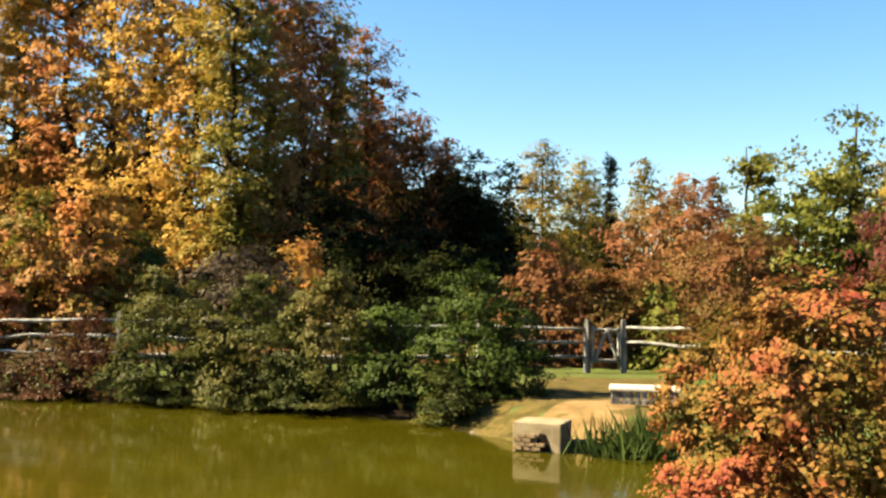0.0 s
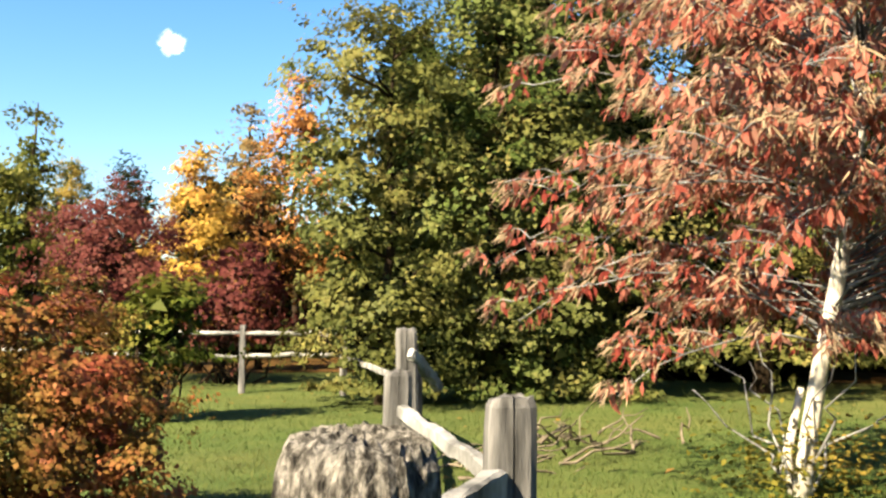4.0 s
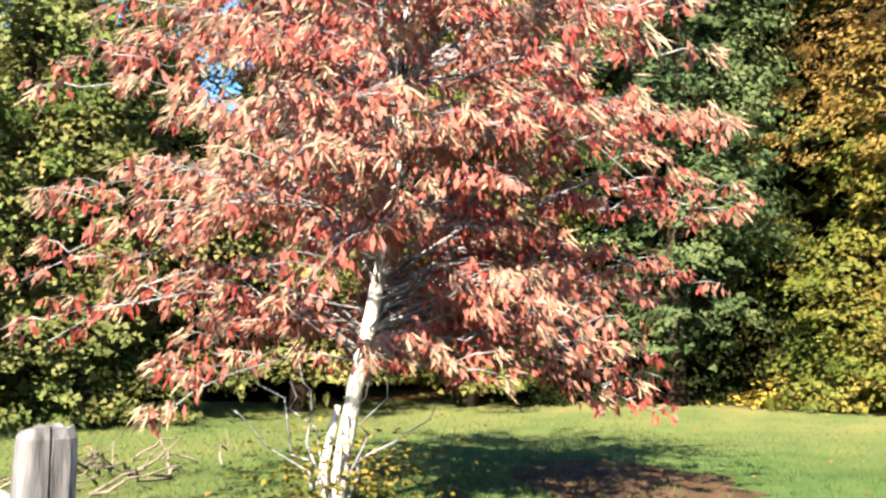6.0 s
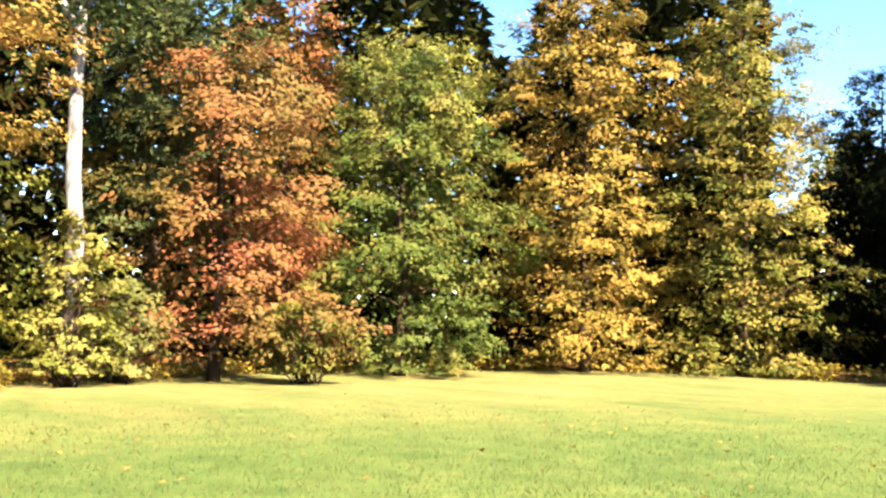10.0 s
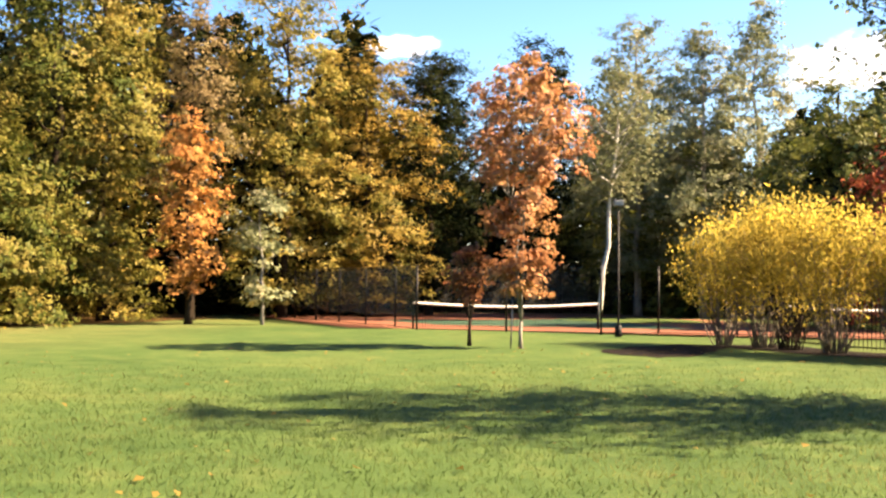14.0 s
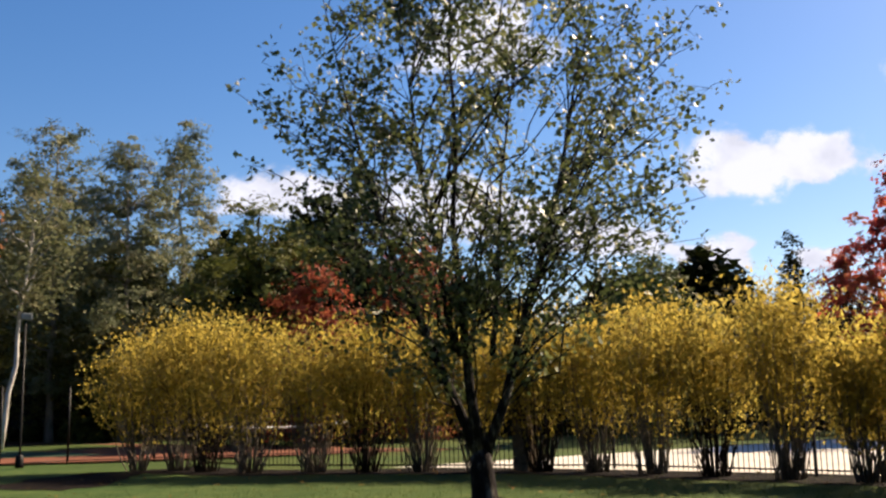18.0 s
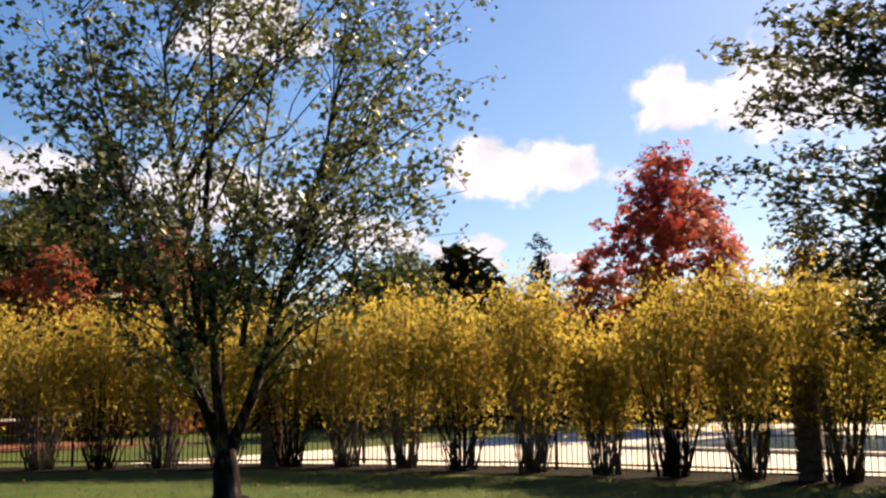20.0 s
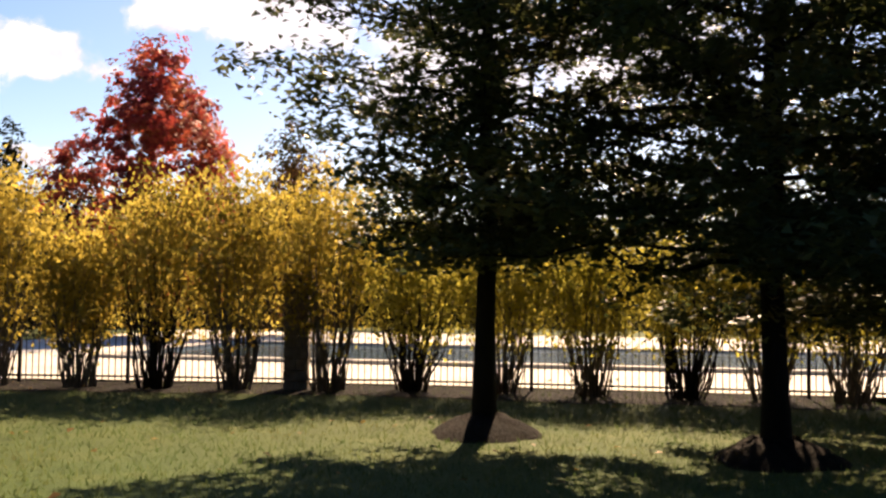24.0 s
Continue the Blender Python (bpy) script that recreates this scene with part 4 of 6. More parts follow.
woods(152, 178, 55, 69, 21, 14000, SHADE_GREEN, 708, "deep woods behind the orange maple", 20)
woods(176, 200, 70, 84, 15, 11000, SHADE_GREEN, 709, "dark woods behind the tennis court", 20)
woods(197, 217, 60, 74, 15.0, 11000, SHADE_GREEN, 710, "dark woods beyond the hedge", 10)
woods(215, 232, 50, 64, 9.5, 8000, SHADE_GREEN, 714, "dark green woods beyond the pool fence", 10)
woods(228, 252, 58, 70, 8.0, 7000, SHADE_GREEN, 713, "dark woods behind the red maple", 6)
woods(250, 285, 62, 80, 5.5, 10000, SHADE_GREEN, 711, "low dark woods beyond the pool", 10)


# shrubs on the pond bank
plant("shrub", -10.6, 22.1, 1.5, -0.3, 1.7, "dome", BUSHR, 201, "low reddish shrub leaning over the pond", leaf=0.1)
plant("shrub", -8.2, 21.9, 1.7, -0.3, 1.4, "dome", BUSHR, 202, "low russet shrub on the pond bank", leaf=0.11)
plant("shrub", -5.9, 21.4, 2.7, -0.35, 1.45, "dome", BUSHG, 203, "dense olive-green shrub over the water", leaf=0.105, dens=1.5, spray=0.3)
plant("shrub", -4.0, 20.7, 2.6, -0.35, 1.4, "dome", BUSHG, 204, "dense green shrub on the pond bank", leaf=0.105, dens=1.5, spray=0.3)
plant("shrub", -2.5, 20.1, 2.6, -0.35, 1.35, "dome", BUSHG, 205, "tall green shrub with branches in the water", leaf=0.105, dens=1.5, spray=0.3)
plant("shrub", -1.2, 19.5, 2.0, -0.35, 1.0, "dome", BUSHD, 206, "dark green shrub at the water's edge", leaf=0.12)
plant("shrub", 0.36, 19.2, 2.35, -0.4, 1.34, "dome", BUSHD, 207, "rounded dark green shrub beside the landing", leaf=0.095, dens=1.7, spray=0.26)
plant("shrub", -0.1, 17.9, 0.85, -0.3, 0.62, "dome", BUSHG, 208, "low sprawling shrub at the water's edge", leaf=0.1)


def reeds(x, y, n, h, spread, seed, label):
    rng = np.random.default_rng(seed)
    z = ground_z(x, y)
    ob = thing("reed_clump", label, "reeds", at=(x, y, z))
    base = rng.normal(0, spread, (n, 3))
    base[:, 2] = -0.05
    ax = rng.normal(0, 0.42, (n, 3))
    ax[:, 2] = 1
    child("foliage", leaf_mesh("foliage", base, rng, REED, h * 0.85, 0.016, axis=ax, jitter=0.12, up=0.0), ob, kind="stuff")


reeds(2.25, 14.75, 260, 0.8, 0.26, 31, "clump of tall green reeds at the water's edge")
reeds(2.75, 14.9, 200, 0.8, 0.25, 32, "clump of grassy reeds beside the bank")


def concrete_block():
    ob = thing("concrete_block", "weathered concrete block with broken brickwork, standing in shallow water", "concrete block", at=(1.2, 15.35, WATER_Z - 0.28), turn=-20)
    child("block", bm_mesh("block", box_bm(0.72, 0.7, 0.7, bevel=0.02), CONCRETE), ob)
    rng = random.Random(8)
    for r in range(4):
        for c in range(3 - r // 2):
            bm = box_bm(0.13, 0.06, 0.05, bevel=0.006)
            b = child("brick", bm_mesh("brick", bm, STONE), ob)
            b.location = (-0.28 + c * 0.14 + 0.06 * (r % 2), -0.365 + rng.uniform(-0.01, 0.01), 0.3 + r * 0.06)
    # a thin dark plate stands in for the shade inside a hole
    bm = box_bm(0.26, 0.05, 0.26, bevel=0.004)
    for v in bm.verts:
        if v.co.z > 0.13:
            v.co.x *= 0.3
    d = child("drain_hole", bm_mesh("drain_hole", bm, MULCH), ob, "thin dark plate standing in for a shaded hole")
    d.location = (0.08, -0.34, 0.29)


concrete_block()


def dock_box():
    ob = thing("dock_platform", "low white-topped platform with grey slatted sides on the bank", "platform", at=(3.1, 17.3, ground_z(3.1, 17.3)), turn=-10)
    child("top", bm_mesh("top", box_bm(1.15, 0.8, 0.05, at=(0, 0, 0.28), bevel=0.012), WHITE), ob)
    for i in range(2):
        for j in range(2):
            child("leg", bm_mesh("leg", box_bm(0.08, 0.08, 0.36, at=(-0.5 + 1.0 * i, -0.33 + 0.66 * j, -0.08), bevel=0.008), WOOD_GREY), ob)
    for i in range(9):
        child("slat", bm_mesh("slat", box_bm(0.085, 0.025, 0.3, at=(-0.44 + i * 0.11, -0.36, -0.03), bevel=0.004), WOOD_GREY), ob)
    for i in range(5):
        child("slat", bm_mesh("slat", box_bm(0.025, 0.085, 0.3, at=(-0.54, -0.24 + i * 0.12, -0.03), bevel=0.004), WOOD_GREY), ob)


dock_box()


def pebbles():
    rng = np.random.default_rng(41)
    bm = bmesh.new()
    for _ in range(240):
        s = rng.uniform(0, 1)
        k = rng.integers(6, 10)
        a, b = _S[k], _E[k]
        p = a + (b - a) * s + rng.normal(0, 0.16, 2)
        r = rng.uniform(0.03, 0.09)
        m = Matrix.Translation((p[0], p[1], ground_z(p[0], p[1]) + r * 0.2)) @ Matrix.Diagonal((r, r * rng.uniform(0.6, 1), r * 0.55, 1))
        bmesh.ops.create_icosphere(bm, subdivisions=1, radius=1, matrix=m)
    tagged(new("shore_pebbles", bm_mesh("shore_pebbles", bm, PEBBLE, True)), "grey pebbles along the waterline", "pebbles", kind="stuff")


pebbles()

# ---------------------------------------------------------------- split-rail fence and gate


def post_bm(w, h, taper=0.9, cap=0.05, seed=0):
    rng = random.Random(seed)
    bm = box_bm(w, w * 0.85, h + 0.2, at=(0, 0, -0.2))
    bmesh.ops.subdivide_edges(bm, edges=[e for e in bm.edges if abs(e.verts[0].co.z - e.verts[1].co.z) > 0.5], cuts=5)
    for v in bm.verts:
        k = max(0, v.co.z / h)
        v.co.x = v.co.x * (1 - (1 - taper) * k) + rng.uniform(-0.006, 0.006)
        v.co.y = v.co.y * (1 - (1 - taper) * k) + rng.uniform(-0.006, 0.006)
        if v.co.z > h - 0.01:
            v.co.x *= 0.8
            v.co.z += rng.uniform(-cap, cap * 0.3)
    bmesh.ops.bevel(bm, geom=bm.edges[:], offset=0.008, segments=1, affect="EDGES")
    return bm


def rail_mesh(a, b, w=0.085, seed=0):
    rng = np.random.default_rng(seed)
    p = wander(rng, a, b, 7, 0.008)
    v, f = tube_arrays(p, w * 0.5 * rng.uniform(0.85, 1.12, 7) * np.array((0.7, 1, 1, 1, 1, 1, 0.7)), 6)
    return mesh_from("rail", v, f, WOOD_RAIL, True)


def rail_fence(points, heights, label, post_h=1.32, seed=0, w=0.14):
    ob = thing("split_rail_fence", label, "fence")
    for i, (x, y) in enumerate(points):
        p = child("post", bm_mesh("post", post_bm(w, post_h, seed=seed + i), WOOD_GREY), ob)
        p.location = (x, y, ground_z(x, y))
        p.rotation_euler = (0, 0, 0.3 * i)
    for i in range(len(points) - 1):
        (x0, y0), (x1, y1) = points[i], points[i + 1]
        for k, hh in enumerate(heights):
            rng = random.Random(seed * 7 + i * 5 + k)
            child("rail", rail_mesh((x0, y0, ground_z(x0, y0) + hh + rng.uniform(-0.05, 0.05)), (x1, y1, ground_z(x1, y1) + hh + rng.uniform(-0.05, 0.05)), seed=seed + i * 9 + k), ob)
    return ob


RAILS = (0.35, 0.73, 1.12)
rail_fence([(-20, 24.6), (-16.9, 24.3), (-13.9, 24.0), (-10.9, 23.7), (-7.75, 23.4), (-4.9, 23.8), (-2.1, 24.2), (0.6, 24.6), (3.27, 25.0)], RAILS, "weathered grey split-rail fence beyond the pond", seed=50)
rail_fence([(4.2, 25.2), (6.6, 23.6), (8.7, 20.6), (10.64, 16.64), (11.73, 14.9)], RAILS[1:], "weathered split-rail fence behind the shrubs", seed=80)


def gate():
    ob = thing("wooden_gate", "grey weathered wooden gate with crossed braces between fence posts", "gate", at=(3.4, 25.05, ground_z(3.7, 25.1)), turn=12)
    for hh in (0.3, 1.05):
        child("rail", rail_mesh((0, 0, hh), (0.72, 0, hh), 0.09, 5), ob)
    for x in (0.02, 0.7):
        b = child("stile", bm_mesh("stile", box_bm(0.07, 0.05, 0.95, at=(x, 0, 0.2), bevel=0.006), WOOD_RAIL), ob)
    child("brace", rail_mesh((0.04, -0.04, 0.22), (0.36, -0.04, 1.08), 0.08, 6), ob)
    child("brace", rail_mesh((0.68, -0.04, 0.22), (0.36, -0.04, 1.08), 0.08, 7), ob)


gate()


def beam_mesh(name, a, b, w, h, seed, material):
    """A split rail of rough rectangular section, knotty and uneven, from a to b."""
    rng = random.Random(seed)
    a, b = Vector(a), Vector(b)
    d = (b - a).normalized()
    side = d.cross(Vector((0, 0, 1))).normalized()
    up = side.cross(d)
    n = 14
    bm = bmesh.new()
    loops = []
    for i in range(n + 1):
        c = a.lerp(b, i / n) + up * rng.uniform(-0.006, 0.006)
        k = 0.75 if i in (0, n) else 1.0
        ring = []
        for sx, sz in ((-1, -0.8), (-1, 0.8), (-0.6, 1), (0.6, 1), (1, 0.7), (1, -0.7), (0.5, -1), (-0.5, -1)):
            ring.append(bm.verts.new(c + side * (sx * w / 2 * k + rng.uniform(-0.004, 0.004)) + up * (sz * h / 2 * k + rng.uniform(-0.006, 0.006))))
        loops.append(ring)
    for i in range(n):
        for j in range(8):
            bm.faces.new((loops[i][j], loops[i][(j + 1) % 8], loops[i + 1][(j + 1) % 8], loops[i + 1][j]))
    bm.faces.new(loops[0])
    bm.faces.new(loops[-1])
    bmesh.ops.recalc_face_normals(bm, faces=bm.faces[:])
    return bm_mesh(name, bm, material)


def split_post(w, h, seed):
    """A split post with a rounded, cracked head and rough faces."""
    rng = random.Random(seed)
    bm = bmesh.new()
    outline = ((-1, -0.8), (-1, 0.75), (-0.7, 1), (-0.05, 1), (0.0, 0.86), (0.05, 1), (0.7, 1), (1, 0.7), (1, -0.75), (0.7, -1), (0.06, -1), (0.0, -0.86), (-0.06, -1), (-0.7, -1))
    zs = [-0.2, 0.2, 0.5, 0.8, 1.0, h - 0.12, h - 0.03, h]
    loops = []
    for z in zs:
        k = 1.0 if z < h - 0.1 else (0.97 if z < h - 0.01 else 0.84)
        loops.append([bm.verts.new((x * w / 2 * k + rng.uniform(-0.003, 0.003), y * w * 0.42 * k + rng.uniform(-0.003, 0.003), z + (rng.uniform(-0.015, 0.01) if z == h else 0))) for x, y in outline])
    n = len(outline)
    for i in range(len(zs) - 1):
        for j in range(n):
            bm.faces.new((loops[i][j], loops[i][(j + 1) % n], loops[i + 1][(j + 1) % n], loops[i + 1][j]))
    bm.faces.new(loops[-1])
    bmesh.ops.recalc_face_normals(bm, faces=bm.faces[:])
    return bm


def near_fence():
    """The end of the fence by the lawn: split posts and rails let into them."""
    ob = thing("split_rail_fence", "old grey split-rail fence end with cracked posts and rough rails", "fence")
    for (x, y, w, h, tilt, s) in ((2.19, 2.45, 0.15, 1.335, 0.5, 91), (3.9, 4.71, 0.125, 1.5, -2.0, 92), (3.3, 4.2, 0.14, 1.3, 1.0, 93)):
        p = child("post", bm_mesh("post", split_post(w, h, s), WOOD_GREY), ob)
        p.location, p.rotation_euler = (x, y, ground_z(x, y)), (radians(tilt), radians(tilt * 0.6), -0.62)
    for a, b, w, h, s in (((2.19, 2.45, 1.06), (3.34, 4.22, 1.09), 0.05, 0.062, 94), ((2.19, 2.45, 0.6), (3.34, 4.22, 0.66), 0.075, 0.13, 95), ((2.15, 2.44, 1.06), (1.3, 2.06, 1.04), 0.07, 0.12, 96),
                          ((2.15, 2.44, 0.6), (1.3, 2.06, 0.58), 0.07, 0.12, 100), ((3.88, 4.7, 1.36), (4.25, 4.82, 1.12), 0.05, 0.075, 97),
                          ((3.9, 4.71, 0.8), (7.58, 8.54, 0.78), 0.05, 0.09, 98), ((7.58, 8.54, 0.78), (11.73, 14.9, 0.75), 0.05, 0.09, 99), ((3.9, 4.71, 0.4), (7.58, 8.54, 0.38), 0.05, 0.09, 101)):
        child("rail", beam_mesh("rail", a, b, w, h, s, WOOD_RAIL), ob)
    p = child("post", bm_mesh("post", split_post(0.12, 0.95, 102), WOOD_GREY), ob)
    p.location = (7.58, 8.54, ground_z(7.58, 8.54))


near_fence()


def pile():
    """A thick old timber: grooved sides, worn corners, and a top that slopes to the front."""
    rng = random.Random(5)
    ob = thing("timber_pile", "thick weathered grey timber pile with a worn sloping top", "post", at=(1.2, 2.01, ground_z(1.2, 2.01)), turn=-35)
    n = 48
    groove = [rng.uniform(-0.008, 0.008) + (-0.014 if rng.random() < 0.12 else 0) for _ in range(n)]
    rings = [(-0.2, 1.0), (0.5, 1.0), (0.9, 1.0), (1.1, 1.0), (1.18, 0.995), (1.23, 0.985), (1.265, 0.96), (1.29, 0.92), (1.31, 0.87), (1.325, 0.8), (1.335, 0.68), (1.345, 0.45), (1.35, 0.22)]
    vs = []
    for i, (z, k) in enumerate(rings):
        vs.append([])
        for j in range(n):
            a = 2 * math.pi * j / n
            oct_r = 0.182 / max(abs(math.cos(a)), abs(math.sin(a)), abs(math.cos(a - math.pi / 4)) * 1.06, abs(math.sin(a - math.pi / 4)) * 1.06)
            r = (oct_r + groove[j] + rng.uniform(-0.003, 0.003)) * k
            y = math.sin(a) * r
            zz = z + (rng.uniform(-0.012, 0.012) if z > 1.1 else 0)
            if z > 1.2:
                zz += 0.22 * min(0, y) * (1 - k) * 1.6
            vs[-1].append((math.cos(a) * r, y, zz))
    flat = [p for ring in vs for p in ring]
    wall = lambda i0, i1: [(i * n + j, i * n + (j + 1) % n, (i + 1) * n + (j + 1) % n, (i + 1) * n + j) for i in range(i0, i1) for j in range(n)]
    last = len(rings) - 1
    child("timber", mesh_from("timber", flat[:9 * n], wall(0, 8), PILE), ob)
    top = [(a - 8 * n, b - 8 * n, c - 8 * n, d - 8 * n) for a, b, c, d in wall(8, last)]
    top.append(tuple(range((last - 8) * n, (last - 7) * n)))
    child("worn_top", mesh_from("worn_top", flat[8 * n:], top, PILE), ob, "rough weathered end grain")


pile()


# ---------------------------------------------------------------- red bush by the pond
def near_bush():
    rng = np.random.default_rng(61)
    x, y = 2.42, 7.31
    z = ground_z(x, y)
    ob = thing("shrub", "rounded bush with orange, red and olive leaves by the pond", "shrub", at=(x, y, z))
    h = 1.68 - z
    pts, face, c = boughs(rng, 0.0, h, 1.3, "layer", 80000, 0.4, size=0.17, tilt=0.7, lumpy=0.3)
    inner, _c = crown_points(rng, 0.0, h * 0.9, 0.85, "layer", 9000, 0.8, per=20, spread=0.14)
    pts, face = np.concatenate([pts, inner]), np.concatenate([face, rng.normal(0, 1, (len(inner), 3))])
    w = Wood()
    for i in rng.permutation(len(c))[:60]:
        w.add(wander(rng, (rng.normal(0, 0.15), rng.normal(0, 0.15), -0.1), c[i], 5, 0.06), np.linspace(0.022, 0.005, 5), 5)
    child("branchwork", w.mesh("branchwork", BARK), ob)
    child("crown", leaf_mesh("crown", pts, rng, NEARB, 0.041, 0.0165, bias=face), ob)


near_bush()


# ---------------------------------------------------------------- sourwood tree
def sourwood():
    rng = np.random.default_rng(71)
    x, y = 8.3, 4.35
    ob = thing("sourwood_tree", "sourwood tree with drooping red leaves and cream seed sprays", "tree", at=(x, y, ground_z(x, y)))
    w, limbs = Wood(), Wood()
    stem = np.array([(0, 0, -0.1), (0.02, -0.06, 0.5), (0.04, -0.16, 1.1), (0.08, -0.3, 1.8), (0.11, -0.42, 2.5), (0.14, -0.5, 3.1), (0.16, -0.55, 4.0), (0.12, -0.6, 5.2)])
    # the trunk leans away to one side
    w.add(stem, (0.095, 0.08, 0.074, 0.07, 0.06, 0.048, 0.03, 0.01), 9)
    w.add([(0.05, 0.09, -0.1), (0.0, 0.13, 0.35), (0.06, 0.02, 0.95)], (0.05, 0.045, 0.03), 7)
    leaves, axes, seeds, saxes = [], [], [], []
    for i in range(206):
        low = i >= 170
        # the lowest limbs hang thickest on the lawn's side
        z0 = rng.uniform(1.35, 2.3) if low else rng.uniform(1.3, 4.9)
        a = rng.normal(-0.95, 0.6) if low else rng.uniform(0, 2 * np.pi)
        reach = np.interp(z0, (1.1, 1.9, 3.0, 4.9), (2.1, 3.2, 3.0, 2.3)) * rng.uniform(0.5, 1.1)
        # low limbs facing the camera are shortened, so the pale trunk shows there
        if z0 < 2.7 and abs((a + 2.6 + np.pi) % (2 * np.pi) - np.pi) < 0.3:
            reach *= 0.5
        s = np.interp(z0, stem[:, 2], np.arange(8))
        st = np.array([np.interp(s, np.arange(8), stem[:, k]) for k in range(3)])
        rise = (rng.uniform(-0.12, 0.3) if z0 < 2.0 else rng.uniform(-0.2, 0.5)) * reach + (0.3 if z0 > 2.5 else 0)
        end = st + np.array((math.cos(a) * reach, math.sin(a) * reach, rise))
        p = wander(rng, st, end, 8, 0.03)
        p[:, 2] += 0.1 * reach * np.sin(np.pi * np.linspace(0, 1, 8)) - 0.10 * reach * np.linspace(0, 1, 8) ** 3
        limbs.add(p, np.linspace(0.012, 0.004, 8), 4)
        for q in np.linspace(0.3, 1.0, 11):
            b = np.array([np.interp(q * 7, np.arange(8), p[:, k]) for k in range(3)])
            dirn = np.array((math.cos(a), math.sin(a), 0))
            side = np.array((-math.sin(a), math.cos(a), 0)) * rng.choice((-1, 1))
            tw = b + (dirn * rng.uniform(0.05, 0.3) + side * rng.uniform(0.05, 0.38) + np.array((0, 0, rng.uniform(-0.06, 0.14))))
            limbs.add([b, (b + tw) / 2 + (0, 0, 0.03), tw], (0.007, 0.005, 0.003), 4)
            for _ in range(12):
                e = b + (tw - b) * rng.uniform(0.15, 1.15) + rng.normal(0, 0.035, 3)
                leaves.append(e)
                axes.append((dirn * rng.normal(0.25, 0.4) + side * rng.normal(0.2, 0.4) + np.array((0, 0, -0.9))))
            if not low and q > 0.35 and rng.uniform() < (0.75 if z0 > 2.4 or math.cos(a) < 0 else 0.3):
                for _ in range(17):
                    seeds.append(tw + rng.normal(0, 0.03, 3))
                    saxes.append(dirn * rng.uniform(0.4, 1) + side * rng.normal(0, 0.5) + np.array((0, 0, rng.uniform(-1.2, -0.2))))
    for tip, foot in (((0.5, 0.75, 1.15), 0.1), ((-0.3, 0.9, 0.9), 0.08), ((0.4, -0.85, 1.0), -0.1), ((-0.5, -0.7, 1.3), -0.08), ((0.1, 0.5, 1.5), 0.05), ((-0.2, -0.4, 1.2), 0), ((0.3, 1.1, 1.3), 0.1)):
        limbs.add(wander(rng, (0, foot, 0.05), tip, 7, 0.09), np.linspace(0.016, 0.004, 7), 5)
    for i in range(5):
        a = rng.uniform(0, 6.28)
        st = np.array((0.15, -0.53, 2.9 + 0.22 * i))
        limbs.add(wander(rng, st, st + np.array((math.cos(a) * 0.9, math.sin(a) * 0.9, 2.2)), 6, 0.03), np.linspace(0.014, 0.005, 6), 5)
    child("trunk", w.mesh("trunk", BARK_WHITE), ob, "pale grey trunk")
    child("branchwork", limbs.mesh("branchwork", BARK_GREY), ob, "thin grey limbs and twigs", kind="stuff")
    child("crown", leaf_mesh("crown", np.array(leaves), rng, SOUR, 0.12, 0.022, up=-0.3, axis=np.array(axes), jitter=0.18), ob)
    child("seed_sprays", leaf_mesh("seed_sprays", np.array(seeds), rng, SEED, 0.17, 0.008, up=0, axis=np.array(saxes), jitter=0.15), ob, "cream-coloured drooping seed sprays", kind="stuff")
    pts = rng.normal(0, 1, (900, 3)) * np.array((0.4, 0.4, 0.22)) + np.array((0, 0, 0.3))
    pts[:, 2] = np.maximum(pts[:, 2], 0.02)
    child("basal_growth", leaf_mesh("basal_growth", pts, rng, YGREEN, 0.07, 0.025), ob, "yellow-green shoots at the trunk's foot", kind="stuff")


sourwood()


def stump():
    """A broken grey stem left standing at the lawn's edge."""
    rng = random.Random(17)
    ob = thing("tree_stump", "short broken grey stump at the lawn's edge", "stump", at=(13.1, 12.9, ground_z(13.1, 12.9)))
    n, v, f = 9, [], []
    for i, (z, r) in enumerate(((-0.1, 0.13), (0.06, 0.1), (0.2, 0.075), (0.36, 0.06), (0.52, 0.045))):
        for k in range(n):
            a = 2 * math.pi * k / n
            rr = r * rng.uniform(0.85, 1.15)
            v.append((math.cos(a) * rr - 0.12 * z, math.sin(a) * rr, z + (rng.uniform(-0.08, 0.09) if i == 4 else 0)))
    for i in range(4):
        f += [(i * n + k, i * n + (k + 1) % n, (i + 1) * n + (k + 1) % n, (i + 1) * n + k) for k in range(n)]
    f.append(tuple(range(4 * n, 5 * n)))
    child("stem", mesh_from("stem", v, f, WOOD_GREY), ob)


stump()


def fallen_branches():
    rng = np.random.default_rng(77)
    ob = thing("fallen_branch", "bare grey fallen branch lying on the grass", "branch", at=(8.6, 7.6, 0))
    for i in range(44):
        w = Wood()
        a = np.array((rng.uniform(-2.1, 2.1), rng.uniform(-0.8, 0.8), ground_z(8.6, 7.6) + 0.03))
        b = a + np.array((rng.uniform(-1.3, 1.3), rng.uniform(-0.6, 0.6), rng.uniform(0.0, 0.4)))
        w.add(wander(rng, a, b, 6, 0.06), np.linspace(0.02, 0.006, 6), 5)
        child("limb", w.mesh("limb", BRANCHM), ob)


fallen_branches()

